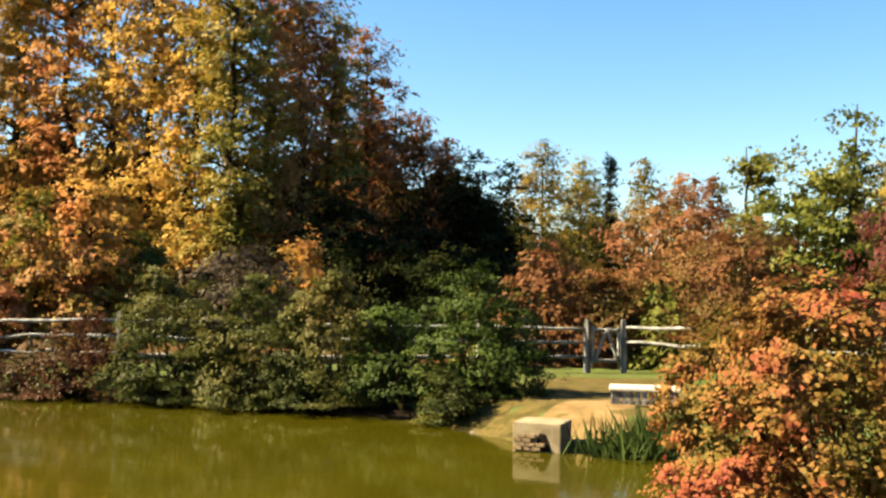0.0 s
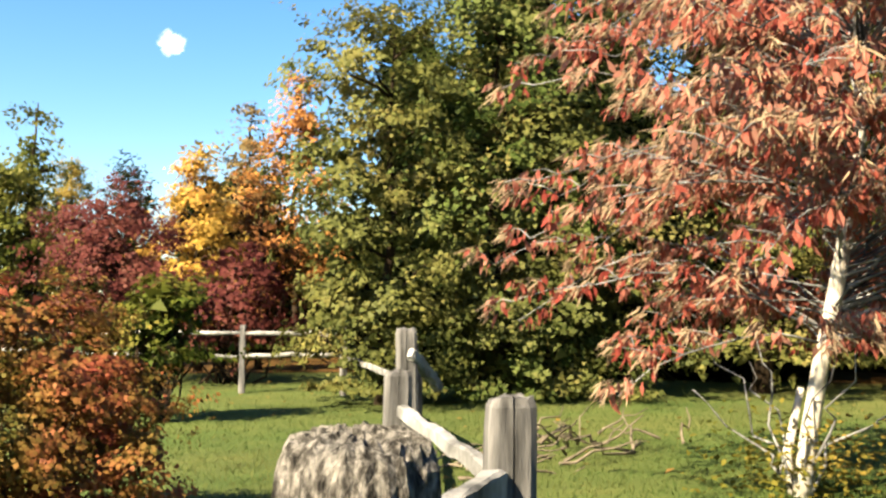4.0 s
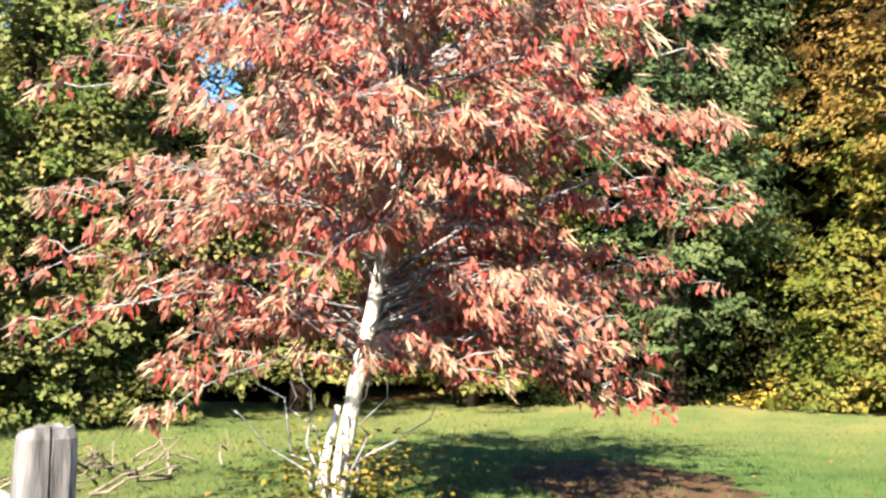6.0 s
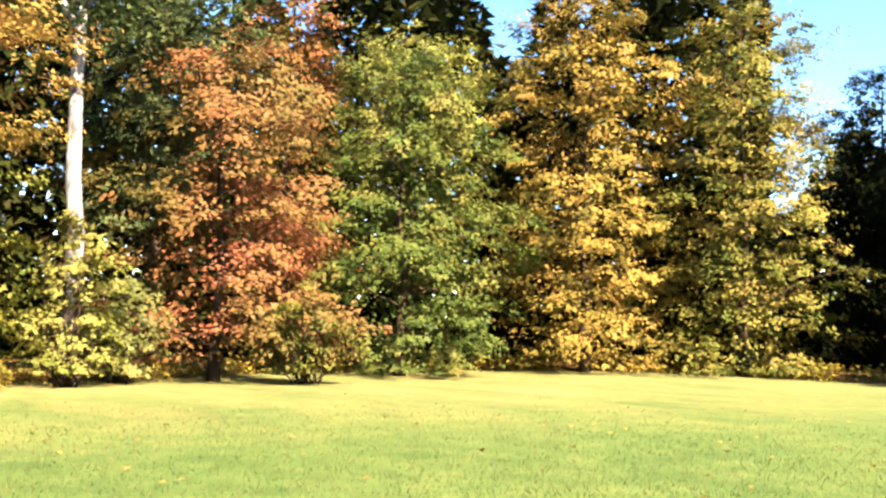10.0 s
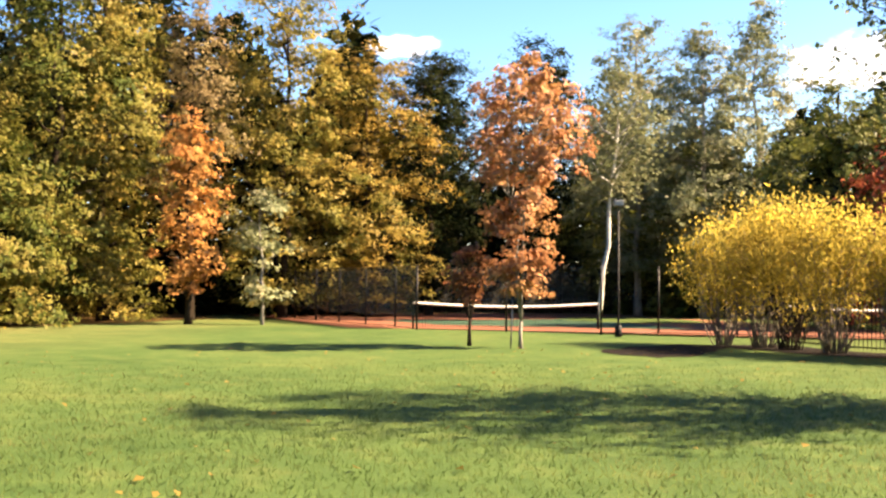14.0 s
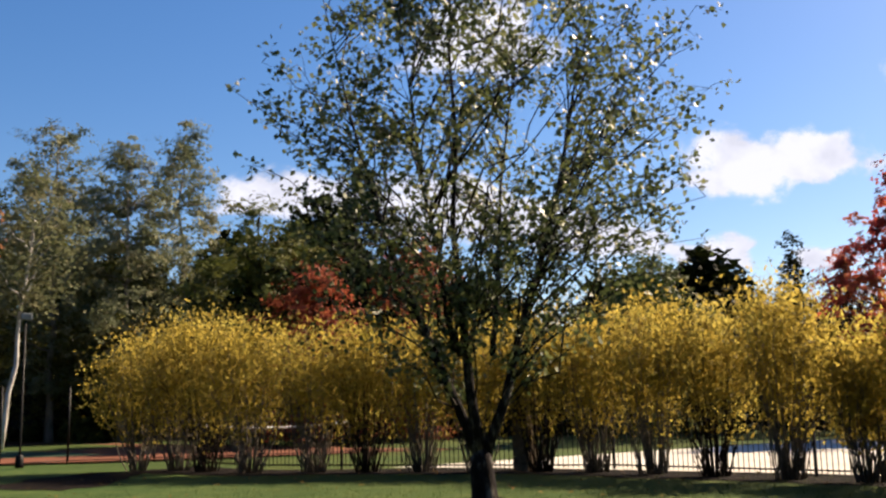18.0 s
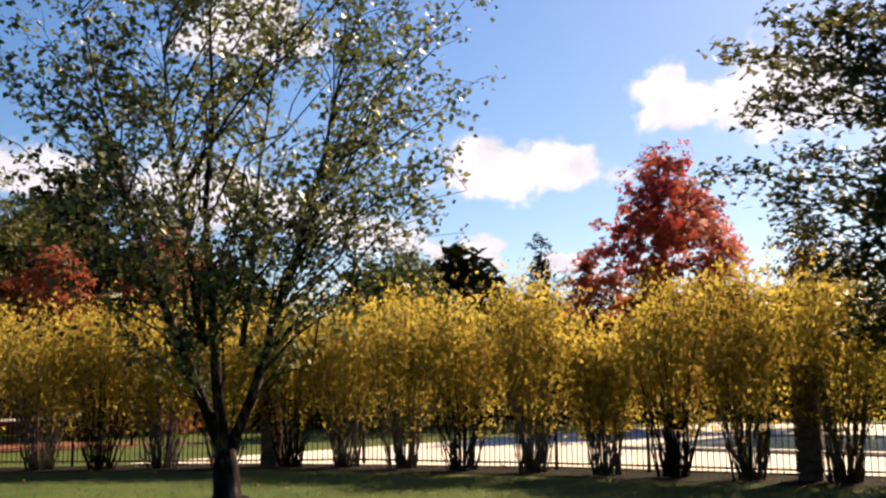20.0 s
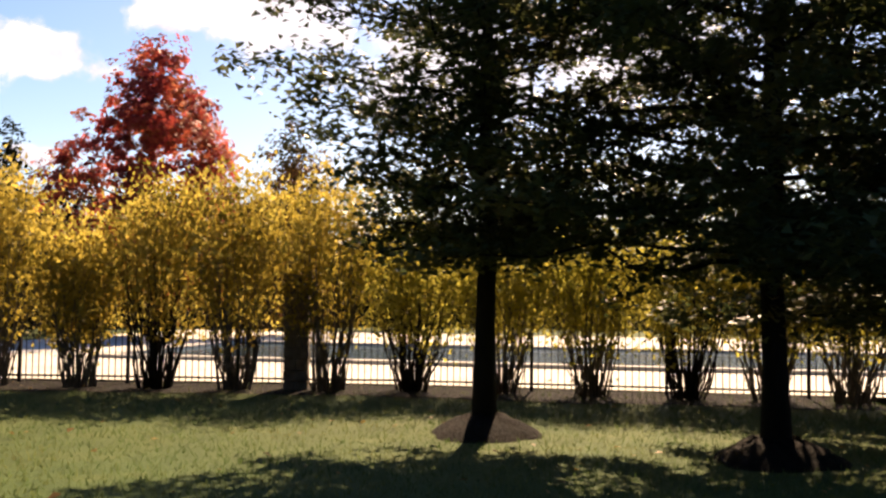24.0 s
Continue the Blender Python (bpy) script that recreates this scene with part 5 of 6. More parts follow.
# tall pale trunk in the woods
def tall_trunk():
    rng = np.random.default_rng(88)
    x, y = 27.8, -7.75
    ob = thing("tree", "tall tree with a pale bare trunk and dark crown", "tree", at=(x, y, ground_z(x, y)))
    w = Wood()
    w.add(wander(rng, (0, 0, -0.2), (0.1, 0.15, 12.5), 10, 0.006), 0.25 * np.linspace(1.1, 0.55, 10), 10)
    w.add([(0.05, 0.1, 9.6), (0.2, 0.9, 11.0), (0.5, 1.5, 13)], (0.14, 0.1, 0.05), 7)
    w.add([(0.05, 0.1, 10.4), (-0.2, -0.7, 11.6), (-0.4, -1.3, 13)], (0.12, 0.09, 0.05), 7)
    child("trunk", w.mesh("trunk", BARK_GREY), ob, "pale smooth trunk")
    pts, c = crown_points(rng, 9.5, 16, 3.0, "oval", 7000, 0.6)
    child("crown", leaf_mesh("crown", pts, rng, DKGREEN, 0.2, 0.08), ob)


tall_trunk()


def leaning_birch():
    rng = np.random.default_rng(89)
    ob = thing("birch_tree", "slim leaning birch with a white trunk behind the court", "tree", at=(-9.5, -48.5, 0))
    w = Wood()
    w.add(wander(rng, (0, 0, -0.1), (-1.0, 0.15, 10.5), 9, 0.01), 0.13 * np.linspace(1, 0.4, 9), 8)
    for i in range(12):
        z = rng.uniform(6.5, 10.3)
        a = rng.uniform(0, 6.28)
        st = np.array((-0.095 * z, 0.014 * z, z))
        w.add(wander(rng, st, st + np.array((math.cos(a) * 1.2, math.sin(a) * 1.2, 1.3)), 5, 0.04), np.linspace(0.05, 0.01, 5), 5)
    child("trunk", w.mesh("trunk", BARK_WHITE), ob, "white trunk")
    pts, c = crown_points(rng, 6.5, 13, 2.0, "oval", 4500, 0.6)
    pts[:, 0] -= 0.9
    child("crown", leaf_mesh("crown", pts, rng, SILVER, 0.2, 0.08), ob)


leaning_birch()


# ---------------------------------------------------------------- tennis court
def court():
    flat_sheet("tennis_court", ((-21, -29.6), (2.5, -38.5), (10.5, -58.5), (-13, -63)), 0.03, COURT_RED, "red hard court surround", "tennis court")
    flat_sheet("court_surface", ((-11.5, -38.2), (-1.2, -41.8), (1.4, -47.5), (-9.0, -50.5)), 0.036, COURT_GREEN, "green playing surface of the tennis court", "tennis court")


court()


def tennis_net(a, b, label):
    ob = thing("tennis_net", label, "tennis net", "tennis nets")
    ax, bx = Vector((*a, 0.03)), Vector((*b, 0.03))
    L = (bx - ax).length
    for p in (ax, bx):
        w = Wood()
        w.add([(p.x, p.y, 0), (p.x, p.y, 1.08)], (0.045, 0.045), 8)
        child("net_post", w.mesh("net_post", IRON), ob)
    n = 12
    v, f = [], []
    for i in range(n + 1):
        s = i / n
        q = ax.lerp(bx, s)
        top = 1.07 - 0.14 * math.sin(math.pi * s)
        v += [(q.x - 0.02, q.y - 0.05, top - 0.05), (q.x, q.y, top), (q.x + 0.03, q.y + 0.09, top - 0.05), (q.x + 0.02, q.y + 0.04, top - 0.1)]
    for i in range(n):
        for k in range(4):
            f.append((i * 4 + k, i * 4 + (k + 1) % 4, i * 4 + 4 + (k + 1) % 4, i * 4 + 4 + k))
    child("headband", mesh_from("headband", v, f, WHITE), ob, "white headband")
    v, f = [], []
    for s in np.linspace(0, 1, int(L / 0.12)):
        q = ax.lerp(bx, float(s))
        top = 1.0 - 0.14 * math.sin(math.pi * s)
        k = len(v)
        v += [(q.x - 0.006, q.y, 0.05), (q.x + 0.006, q.y, 0.05), (q.x + 0.006, q.y, top), (q.x - 0.006, q.y, top)]
        f.append((k, k + 1, k + 2, k + 3))
    for hh in np.arange(0.1, 0.86, 0.11):
        k = len(v)
        v += [(ax.x, ax.y, hh), (bx.x, bx.y, hh), (bx.x, bx.y, hh + 0.01), (ax.x, ax.y, hh + 0.01)]
        f.append((k, k + 1, k + 2, k + 3))
    child("netting", mesh_from("netting", v, f, NETTING), ob, "dark netting", kind="stuff")


tennis_net((0.0, -38.6), (-7.3, -38.2), "tennis net with a white headband on the near court")
tennis_net((-14.2, -36.6), (-19.6, -35.2), "tennis net with a white headband on the far court")


def court_fence(points, label, screen_to, h=3.0):
    ob = thing("court_fence", label, "fence")
    for i in range(len(points) - 1):
        a, b = Vector((*points[i], 0)), Vector((*points[i + 1], 0))
        n = max(1, round((b - a).length / 3.0))
        for k in range(n + (i == len(points) - 2)):
            q = a.lerp(b, k / n)
            w = Wood()
            w.add([(q.x, q.y, -0.1), (q.x, q.y, h)], (0.04, 0.04), 7)
            child("post", w.mesh("post", IRON), ob)
        for z in ((0.06, h) if i in screen_to else (0.06,)):
            w = Wood()
            w.add([(a.x, a.y, z), (b.x, b.y, z)], (0.014, 0.014), 6)
            child("rail", w.mesh("rail", IRON), ob)
        if i in screen_to:
            d = (b - a).normalized() * 0.02
            nn = Vector((-d.y, d.x, 0))
            v = []
            m = n * 4
            for k in range(m + 1):
                q = a.lerp(b, k / m)
                wob = 0.05 * math.sin(k * 1.7) * nn.normalized()
                for z in (0.5, h * 0.55, h - 0.06):
                    v.append((q.x + wob.x, q.y + wob.y, z + 0.02 * math.sin(k)))
            f = [(k * 3 + j, k * 3 + j + 1, k * 3 + j + 4, k * 3 + j + 3) for k in range(m) for j in range(2)]
            child("windscreen", mesh_from("windscreen", v, f, SCREEN), ob, "dark windscreen cloth")


court_fence([(6.9, -52.0), (3.2, -44.2), (0.7, -39.6), (-0.1, -36.9), (-6.6, -34.4), (-8.75, -34.7), (-21.5, -30.0)], "tall black tennis court fence", (0, 1, 2), 2.45)
court_fence([(6.9, -52.0), (10.4, -58.4), (-13, -63.0), (-30, -55)], "tall black court fence with dark windscreen", (0, 1, 2), 3.2)


def lamp_pole():
    ob = thing("lamp_pole", "tall slim dark lamp pole with a floodlight head", "lamp pole", at=(-6.85, -32.8, 0))
    w = Wood()
    w.add([(0, 0, 0), (0, 0, 0.5), (0, 0, 4.5)], (0.05, 0.035, 0.03), 9)
    child("pole", w.mesh("pole", IRON), ob)
    w = Wood()
    w.add([(0, 0, 0), (0, 0, 0.08), (0, 0, 0.35), (0, 0, 0.4)], (0.13, 0.13, 0.11, 0.06), 10)
    child("base", w.mesh("base", IRON), ob)
    child("lamp_head", bm_mesh("lamp_head", box_bm(0.34, 0.26, 0.2, at=(0, 0, 4.45), bevel=0.03), GLASS_LAMP), ob, "pale floodlight head")


lamp_pole()


def young_tree(x, y, h, base, r, material, seed, label, bark, stake, n=5200, stems=3):
    rng = np.random.default_rng(seed)
    ob = thing("tree", label, "tree", at=(x, y, ground_z(x, y)))
    w = Wood()
    w.add([(0, 0, -0.1), (0.01, 0, 0.35), (-0.01, 0.01, 0.75)], (0.07, 0.05, 0.042), 7)
    tops = []
    for i in range(stems):
        a = i * 6.283 / stems + rng.uniform(0, 1)
        top = np.array((math.cos(a) * 0.4 * r, math.sin(a) * 0.4 * r, h * rng.uniform(0.78, 0.93)))
        p = wander(rng, (-0.01, 0.01, 0.7), top, 8, 0.018)
        w.add(p, 0.036 * np.linspace(1, 0.2, 8), 6)
        tops.append(p)
    pts, face, c = boughs(rng, base, h, r, "plume", n, 0.3, size=0.26)
    for i in rng.permutation(len(c))[:34]:
        p = tops[i % stems]
        z = max(base * 0.6, c[i][2] - 0.8)
        at = [np.interp(z, p[:, 2], p[:, k]) for k in range(3)]
        w.add(wander(rng, at, c[i], 5, 0.05), np.linspace(0.018, 0.005, 5), 5)
    child("trunk", w.mesh("trunk", bark), ob)
    child("crown", leaf_mesh("crown", pts, rng, material, 0.12, 0.048, bias=face), ob)
    if stake:
        s = Wood()
        s.add([(0.28, 0.05, -0.1), (0.22, 0.03, 1.3)], (0.02, 0.018), 6)
        child("stake", s.mesh("stake", WOOD_GREY), ob)


PEACH = leafy("peach_orange_leaves", ("bc8838", "dc9a4c", "e8a264", "e08c50", "c47e36"), patch=0.6)
young_tree(-2.6, -25.9, 8.0, 1.4, 1.6, PEACH, 301, "slender tree with peach and orange leaves and a pale trunk", BARK_PALE, True, 10500)
young_tree(-1.3, -26.8, 2.8, 1.2, 0.8, RUST, 302, "small rust-leaved tree with a dark trunk", BARK_DARK, False, 700)


# ---------------------------------------------------------------- hedge, iron fence and pool
def hedge_shrub(x, y, h, r, material, seed, label, n=5600):
    """Many upright stems from one foot, arching outwards, with leaves along their upper two thirds."""
    rng = np.random.default_rng(seed)
    ob = thing("hedge_shrub", label, "shrub", "hedge along the pool fence", at=(x, y, ground_z(x, y)))
    w = Wood()
    pts = []
    stems = 44
    for i in range(stems):
        a = i * 2.4 + rng.normal(0, 0.3)
        out = 1.22 * r * math.sqrt((i + 0.5) / stems) * rng.uniform(0.75, 1.15)
        top = h * rng.uniform(0.84, 1.03) * (1 - 0.2 * (out / r) ** 2)
        s = rng.uniform(0.03, 0.3)
        z = np.linspace(0, 1, 7)
        reach = s + (out - s) * z ** 0.95
        p = np.stack([np.cos(a) * reach, np.sin(a) * reach, -0.08 + (top + 0.08) * z], 1)
        p[1:] += rng.normal(0, 0.035, (6, 3))
        w.add(p, 0.019 * np.linspace(1, 0.12, 7) * rng.uniform(0.6, 1.3), 5)
        first = rng.uniform(0.24, 0.55)
        m = int(n / stems * rng.uniform(0.6, 1.4))
        q = first + (1.02 - first) * rng.uniform(0, 1, m) ** 0.66
        c = np.stack([np.interp(q * 6, np.arange(7), p[:, k]) for k in range(3)], 1)
        pts.append(c + rng.normal(0, 1, (m, 3)) * np.array((0.19, 0.19, 0.14)) * (0.45 + q[:, None]))
        for b in rng.uniform(0.3, 0.85, 3):
            c = np.array([np.interp(b * 6, np.arange(7), p[:, k]) for k in range(3)])
            w.add([c, c + np.array((math.cos(a) * 0.2 + rng.normal(0, 0.1), math.sin(a) * 0.2 + rng.normal(0, 0.1), 0.4))], (0.006, 0.003), 4)
    pts = np.concatenate(pts)
    child("branchwork", w.mesh("branchwork", BRANCHM if seed % 3 else BARK), ob)
    child("crown", leaf_mesh("crown", pts, rng, material, 0.1, 0.03, axis=np.tile((0.0, 0.0, 0.6), (len(pts), 1)), jitter=0.6, up=0.0, wedge=True), ob)


HEDGE = ((-8.95, -28.3, 3.8, 1.2), (-9.7, -27.2, 4.3, 1.25), (-10.0, -25.9, 4.3, 1.15), (-10.4, -24.2, 4.0, 1.1), (-11.5, -22.8, 3.7, 1.05), (-12.3, -21.7, 3.8, 1.0), (-13.2, -20.6, 3.9, 1.0),
         (-14.1, -19.5, 3.7, 0.95), (-15.0, -18.3, 4.0, 0.95), (-15.7, -17.3, 3.7, 0.9), (-16.1, -15.9, 4.0, 0.95), (-16.4, -14.5, 3.7, 0.9), (-16.7, -12.9, 4.1, 0.95),
         (-17.0, -11.4, 2.9, 0.7), (-17.3, -10.1, 3.8, 0.9), (-17.5, -8.7, 3.8, 0.9), (-17.8, -7.1, 4.1, 0.95), (-18.2, -5.7, 3.2, 1.0), (-18.2, -4.1, 3.1, 0.95),
         (-18.2, -2.6, 3.1, 0.95), (-18.1, -1.0, 3.2, 1.0), (-18.2, 0.3, 3.1, 0.9), (-18.2, 1.6, 3.2, 1.0), (-18.2, 3.2, 3.2, 1.0))
for i, (x, y, h, r) in enumerate(HEDGE):
    green = i >= 17
    hedge_shrub(x, y, h, 0.92 * r, FORSG if green else FORS, 400 + i, "tall hedge shrub with yellow-green leaves and bare lower stems" if green else "tall hedge shrub with golden-yellow leaves and bare lower stems")


def iron_fence(points, h=1.65):
    ob = thing("iron_fence", "black iron picket fence round the pool", "fence")
    bm = box_bm(0.016, 0.016, h - 0.12, at=(0, 0, 0.07))
    picket = bm_mesh("picket", bm, IRON)
    bm = box_bm(0.06, 0.06, h + 0.05, at=(0, 0, 0), bevel=0.006)
    post = bm_mesh("post", bm, IRON)
    left = 280
    extra = []
    for i in range(len(points) - 1):
        a, b = Vector((*points[i], 0)), Vector((*points[i + 1], 0))
        n = max(1, round((b - a).length / 2.4))
        ang = math.atan2(b.y - a.y, b.x - a.x)
        for k in range(n):
            p, q = a.lerp(b, k / n), a.lerp(b, (k + 1) / n)
            o = child("post", post, ob)
            o.location, o.rotation_euler = p, (0, 0, ang)
            for z in (0.12, h - 0.2, h - 0.06):
                L = (q - p).length
                r = child("rail", bm_mesh("rail", box_bm(L - 0.06, 0.03, 0.035), IRON), ob)
                r.location, r.rotation_euler = (*((p + q) / 2).xy, z), (0, 0, ang)
            m = int((q - p).length / 0.115)
            for j in range(1, m):
                s = p.lerp(q, j / m)
                if left > 0 and s.y > -19:
                    o = child("picket", picket, ob)
                    o.location, o.rotation_euler = s, (0, 0, ang)
                    left -= 1
                else:
                    extra.append((s.x, s.y))
    v, f = [], []
    for x, y in extra:
        k = len(v)
        e = 0.008
        v += [(x - e, y - e, 0.07), (x + e, y - e, 0.07), (x + e, y + e, 0.07), (x - e, y + e, 0.07), (x - e, y - e, h - 0.05), (x + e, y - e, h - 0.05), (x + e, y + e, h - 0.05), (x - e, y + e, h - 0.05)]
        f += [(k, k + 1, k + 5, k + 4), (k + 1, k + 2, k + 6, k + 5), (k + 2, k + 3, k + 7, k + 6), (k + 3, k, k + 4, k + 7)]
    if v:
        child("far_fencing", mesh_from("far_fencing", v, f, IRON), ob, kind="stuff")


iron_fence([(-10.7, -28.2), (-11.2, -25.2), (-15.2, -19.4), (-16.6, -17.6), (-17.7, -13.0), (-18.3, -9.0), (-18.75, -6.0), (-18.75, 8.0)])


def pillar(x, y, h, label):
    ob = thing("stone_pillar", label, "pillar", "pool fence pillars", at=(x, y, ground_z(x, y)), turn=14)
    z = -0.05
    k = 0
    rng = random.Random(int(x * 10))
    while z < h - 0.14:
        dz = 0.2
        for i in range(2):
            bm = box_bm(0.21 + rng.uniform(-0.01, 0.01), 0.43, dz - 0.012, at=((i - 0.5) * 0.215, 0, z), bevel=0.012) if k % 2 else box_bm(0.43, 0.21, dz - 0.012, at=(0, (i - 0.5) * 0.215, z), bevel=0.012)
            child("stone", bm_mesh("stone", bm, STONE), ob)
        z += dz
        k += 1
    child("cap", bm_mesh("cap", box_bm(0.54, 0.54, 0.09, at=(0, 0, z), bevel=0.02), CONCRETE), ob)


pillar(-17.95, -7.75, 2.0, "square stone pillar in the pool fence")
pillar(-15.0, -18.9, 2.0, "square stone pillar catching the sun in the pool fence")
flat_sheet("pool_deck", ((-13.6, -22.6), (-15.5, -19.6), (-18.0, -13.1), (-19.05, -6.0), (-19.05, 14.0), (-46, 14), (-46, -22.6)), 0.05, DECK, "pale concrete pool deck in full sun", "deck")
flat_sheet("pool_water", ((-24.5, -15.0), (-24.5, 10.0), (-33.0, 10.0), (-33.0, -15.0)), 0.06, POOLW, "covered pool water, grey-blue and still", "pool water")


def pool_coping():
    for x0, y0, x1, y1 in ((-24.3, 10.3, -24.3, -15.3), (-33.2, -15.3, -33.2, 10.3), (-24.3, -15.2, -33.2, -15.2)):
        L = math.hypot(x1 - x0, y1 - y0)
        o = tagged(new("pool_coping", bm_mesh("pool_coping", box_bm(L, 0.4, 0.1, bevel=0.02), DECK)), "raised pale coping along the pool's edge", "coping", kind="structure")
        o.location, o.rotation_euler = ((x0 + x1) / 2, (y0 + y1) / 2, 0.05), (0, 0, math.atan2(y1 - y0, x1 - x0))


pool_coping()


# ---------------------------------------------------------------- lawn trees
def mound(x, y, r, h, seed, label):
    rng = random.Random(seed)
    bm = bmesh.new()
    rings, n = 7, 26
    vs = []
    for i in range(rings):
        s = i / (rings - 1)
        vs.append([])
        for k in range(n):
            a = 2 * math.pi * k / n
            rr = r * s * (1 + 0.1 * math.sin(3 * a + seed) + rng.uniform(-0.05, 0.05))
            px, py = x + math.cos(a) * rr, y + math.sin(a) * rr
            z = h * (1 - s * s) ** 1.3 + rng.uniform(-0.05, 0.05) * (1 - s) - (0.03 if i == rings - 1 else -0.01)
            vs[-1].append(bm.verts.new((px, py, ground_z(px, py) + z)))
    for i in range(1, rings - 1):
        for k in range(n):
            bm.faces.new((vs[i][k], vs[i + 1][k], vs[i + 1][(k + 1) % n], vs[i][(k + 1) % n]))
    bm.faces.new(vs[1])
    bmesh.ops.delete(bm, geom=vs[0], context="VERTS")
    tagged(new("mulch_mound", bm_mesh("mulch_mound", bm, MULCH, True)), label, "mulch", kind="structure")


def lawn_birch():
    rng = np.random.default_rng(501)
    x, y = -8.95, -12.65
    mound(x, y, 0.85, 0.18, 3, "mound of dark mulch round the birch's foot")
    ob = thing("river_birch", "multi-stemmed river birch with thin grey-green leaves on the lawn", "tree", at=(x, y, ground_z(x, y)))
    w = Wood()
    w.add([(0, 0, -0.1), (0, 0, 0.25), (0.02, -0.02, 0.6), (0.02, -0.02, 0.85), (0.02, -0.02, 1.0)], (0.27, 0.2, 0.18, 0.14, 0.03), 12)
    # three stems fan along rt, across the camera's view, and fork again higher up
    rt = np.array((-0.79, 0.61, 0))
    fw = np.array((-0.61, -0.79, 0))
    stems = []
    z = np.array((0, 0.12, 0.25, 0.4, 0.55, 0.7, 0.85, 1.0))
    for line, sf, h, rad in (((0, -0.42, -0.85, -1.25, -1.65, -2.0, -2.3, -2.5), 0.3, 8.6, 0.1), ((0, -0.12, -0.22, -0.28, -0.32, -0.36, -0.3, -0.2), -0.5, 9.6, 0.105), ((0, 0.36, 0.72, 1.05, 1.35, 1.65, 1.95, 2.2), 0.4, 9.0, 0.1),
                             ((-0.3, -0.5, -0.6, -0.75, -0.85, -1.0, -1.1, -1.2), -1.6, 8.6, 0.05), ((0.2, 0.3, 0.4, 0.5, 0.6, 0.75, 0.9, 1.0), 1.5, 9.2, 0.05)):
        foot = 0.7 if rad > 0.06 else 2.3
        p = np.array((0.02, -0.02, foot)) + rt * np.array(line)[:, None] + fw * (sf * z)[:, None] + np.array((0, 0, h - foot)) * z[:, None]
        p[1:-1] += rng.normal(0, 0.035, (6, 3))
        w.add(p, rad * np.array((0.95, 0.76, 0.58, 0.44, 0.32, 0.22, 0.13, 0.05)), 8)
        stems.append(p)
    pts = []
    for i in range(350):
        u = rng.normal(0, 1, 3)
        u /= np.linalg.norm(u)
        tip = u * np.array((4.05, 4.05, 4.2)) * rng.uniform(0.15, 1, 1) ** 0.5
        tip[:2] *= 1 - 0.2 * max(0, tip[2] / 4.1)
        tip += np.array((0, 0, 5.9)) + rt * 0.1
        best = min(stems, key=lambda p: np.linalg.norm((np.array([np.interp(tip[2] - 0.6, p[:, 2], p[:, k]) for k in range(3)]) - tip)[:2]))
        far = np.linalg.norm((np.array([np.interp(tip[2], best[:, 2], best[:, k]) for k in range(3)]) - tip)[:2])
        zz = max(1.5, min(tip[2] - 0.75 * far - 0.1, best[-1, 2] - 0.3))
        st = np.array([np.interp(zz, best[:, 2], best[:, k]) for k in range(3)])
        q = wander(rng, st, tip, 7, 0.04)
        q[:, 2] += 0.1 * far * np.sin(np.pi * np.linspace(0, 1, 7))
        w.add(q, (0.006 + 0.005 * far) * np.linspace(1, 0.2, 7), 4)
        for b in np.linspace(0.45, 1, 5):
            c = np.array([np.interp(b * 6, np.arange(7), q[:, k]) for k in range(3)])
            d = c + rng.normal(0, 0.2, 3) + (0, 0, -0.02)
            w.add([c, (c + d) / 2 + rng.normal(0, 0.02, 3), d], (0.006, 0.004, 0.002), 3)
            pts.append(c + (d - c) * rng.uniform(0.1, 1.3, (11, 1)) + rng.normal(0, 0.09, (11, 3)))
    child("trunk", w.mesh("trunk", BARK_BIRCH), ob, "dark peeling bark with pale patches")
    child("crown", leaf_mesh("crown", np.concatenate(pts), rng, BIRCHL, 0.1, 0.04, droop=0.5, up=0.1), ob)


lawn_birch()


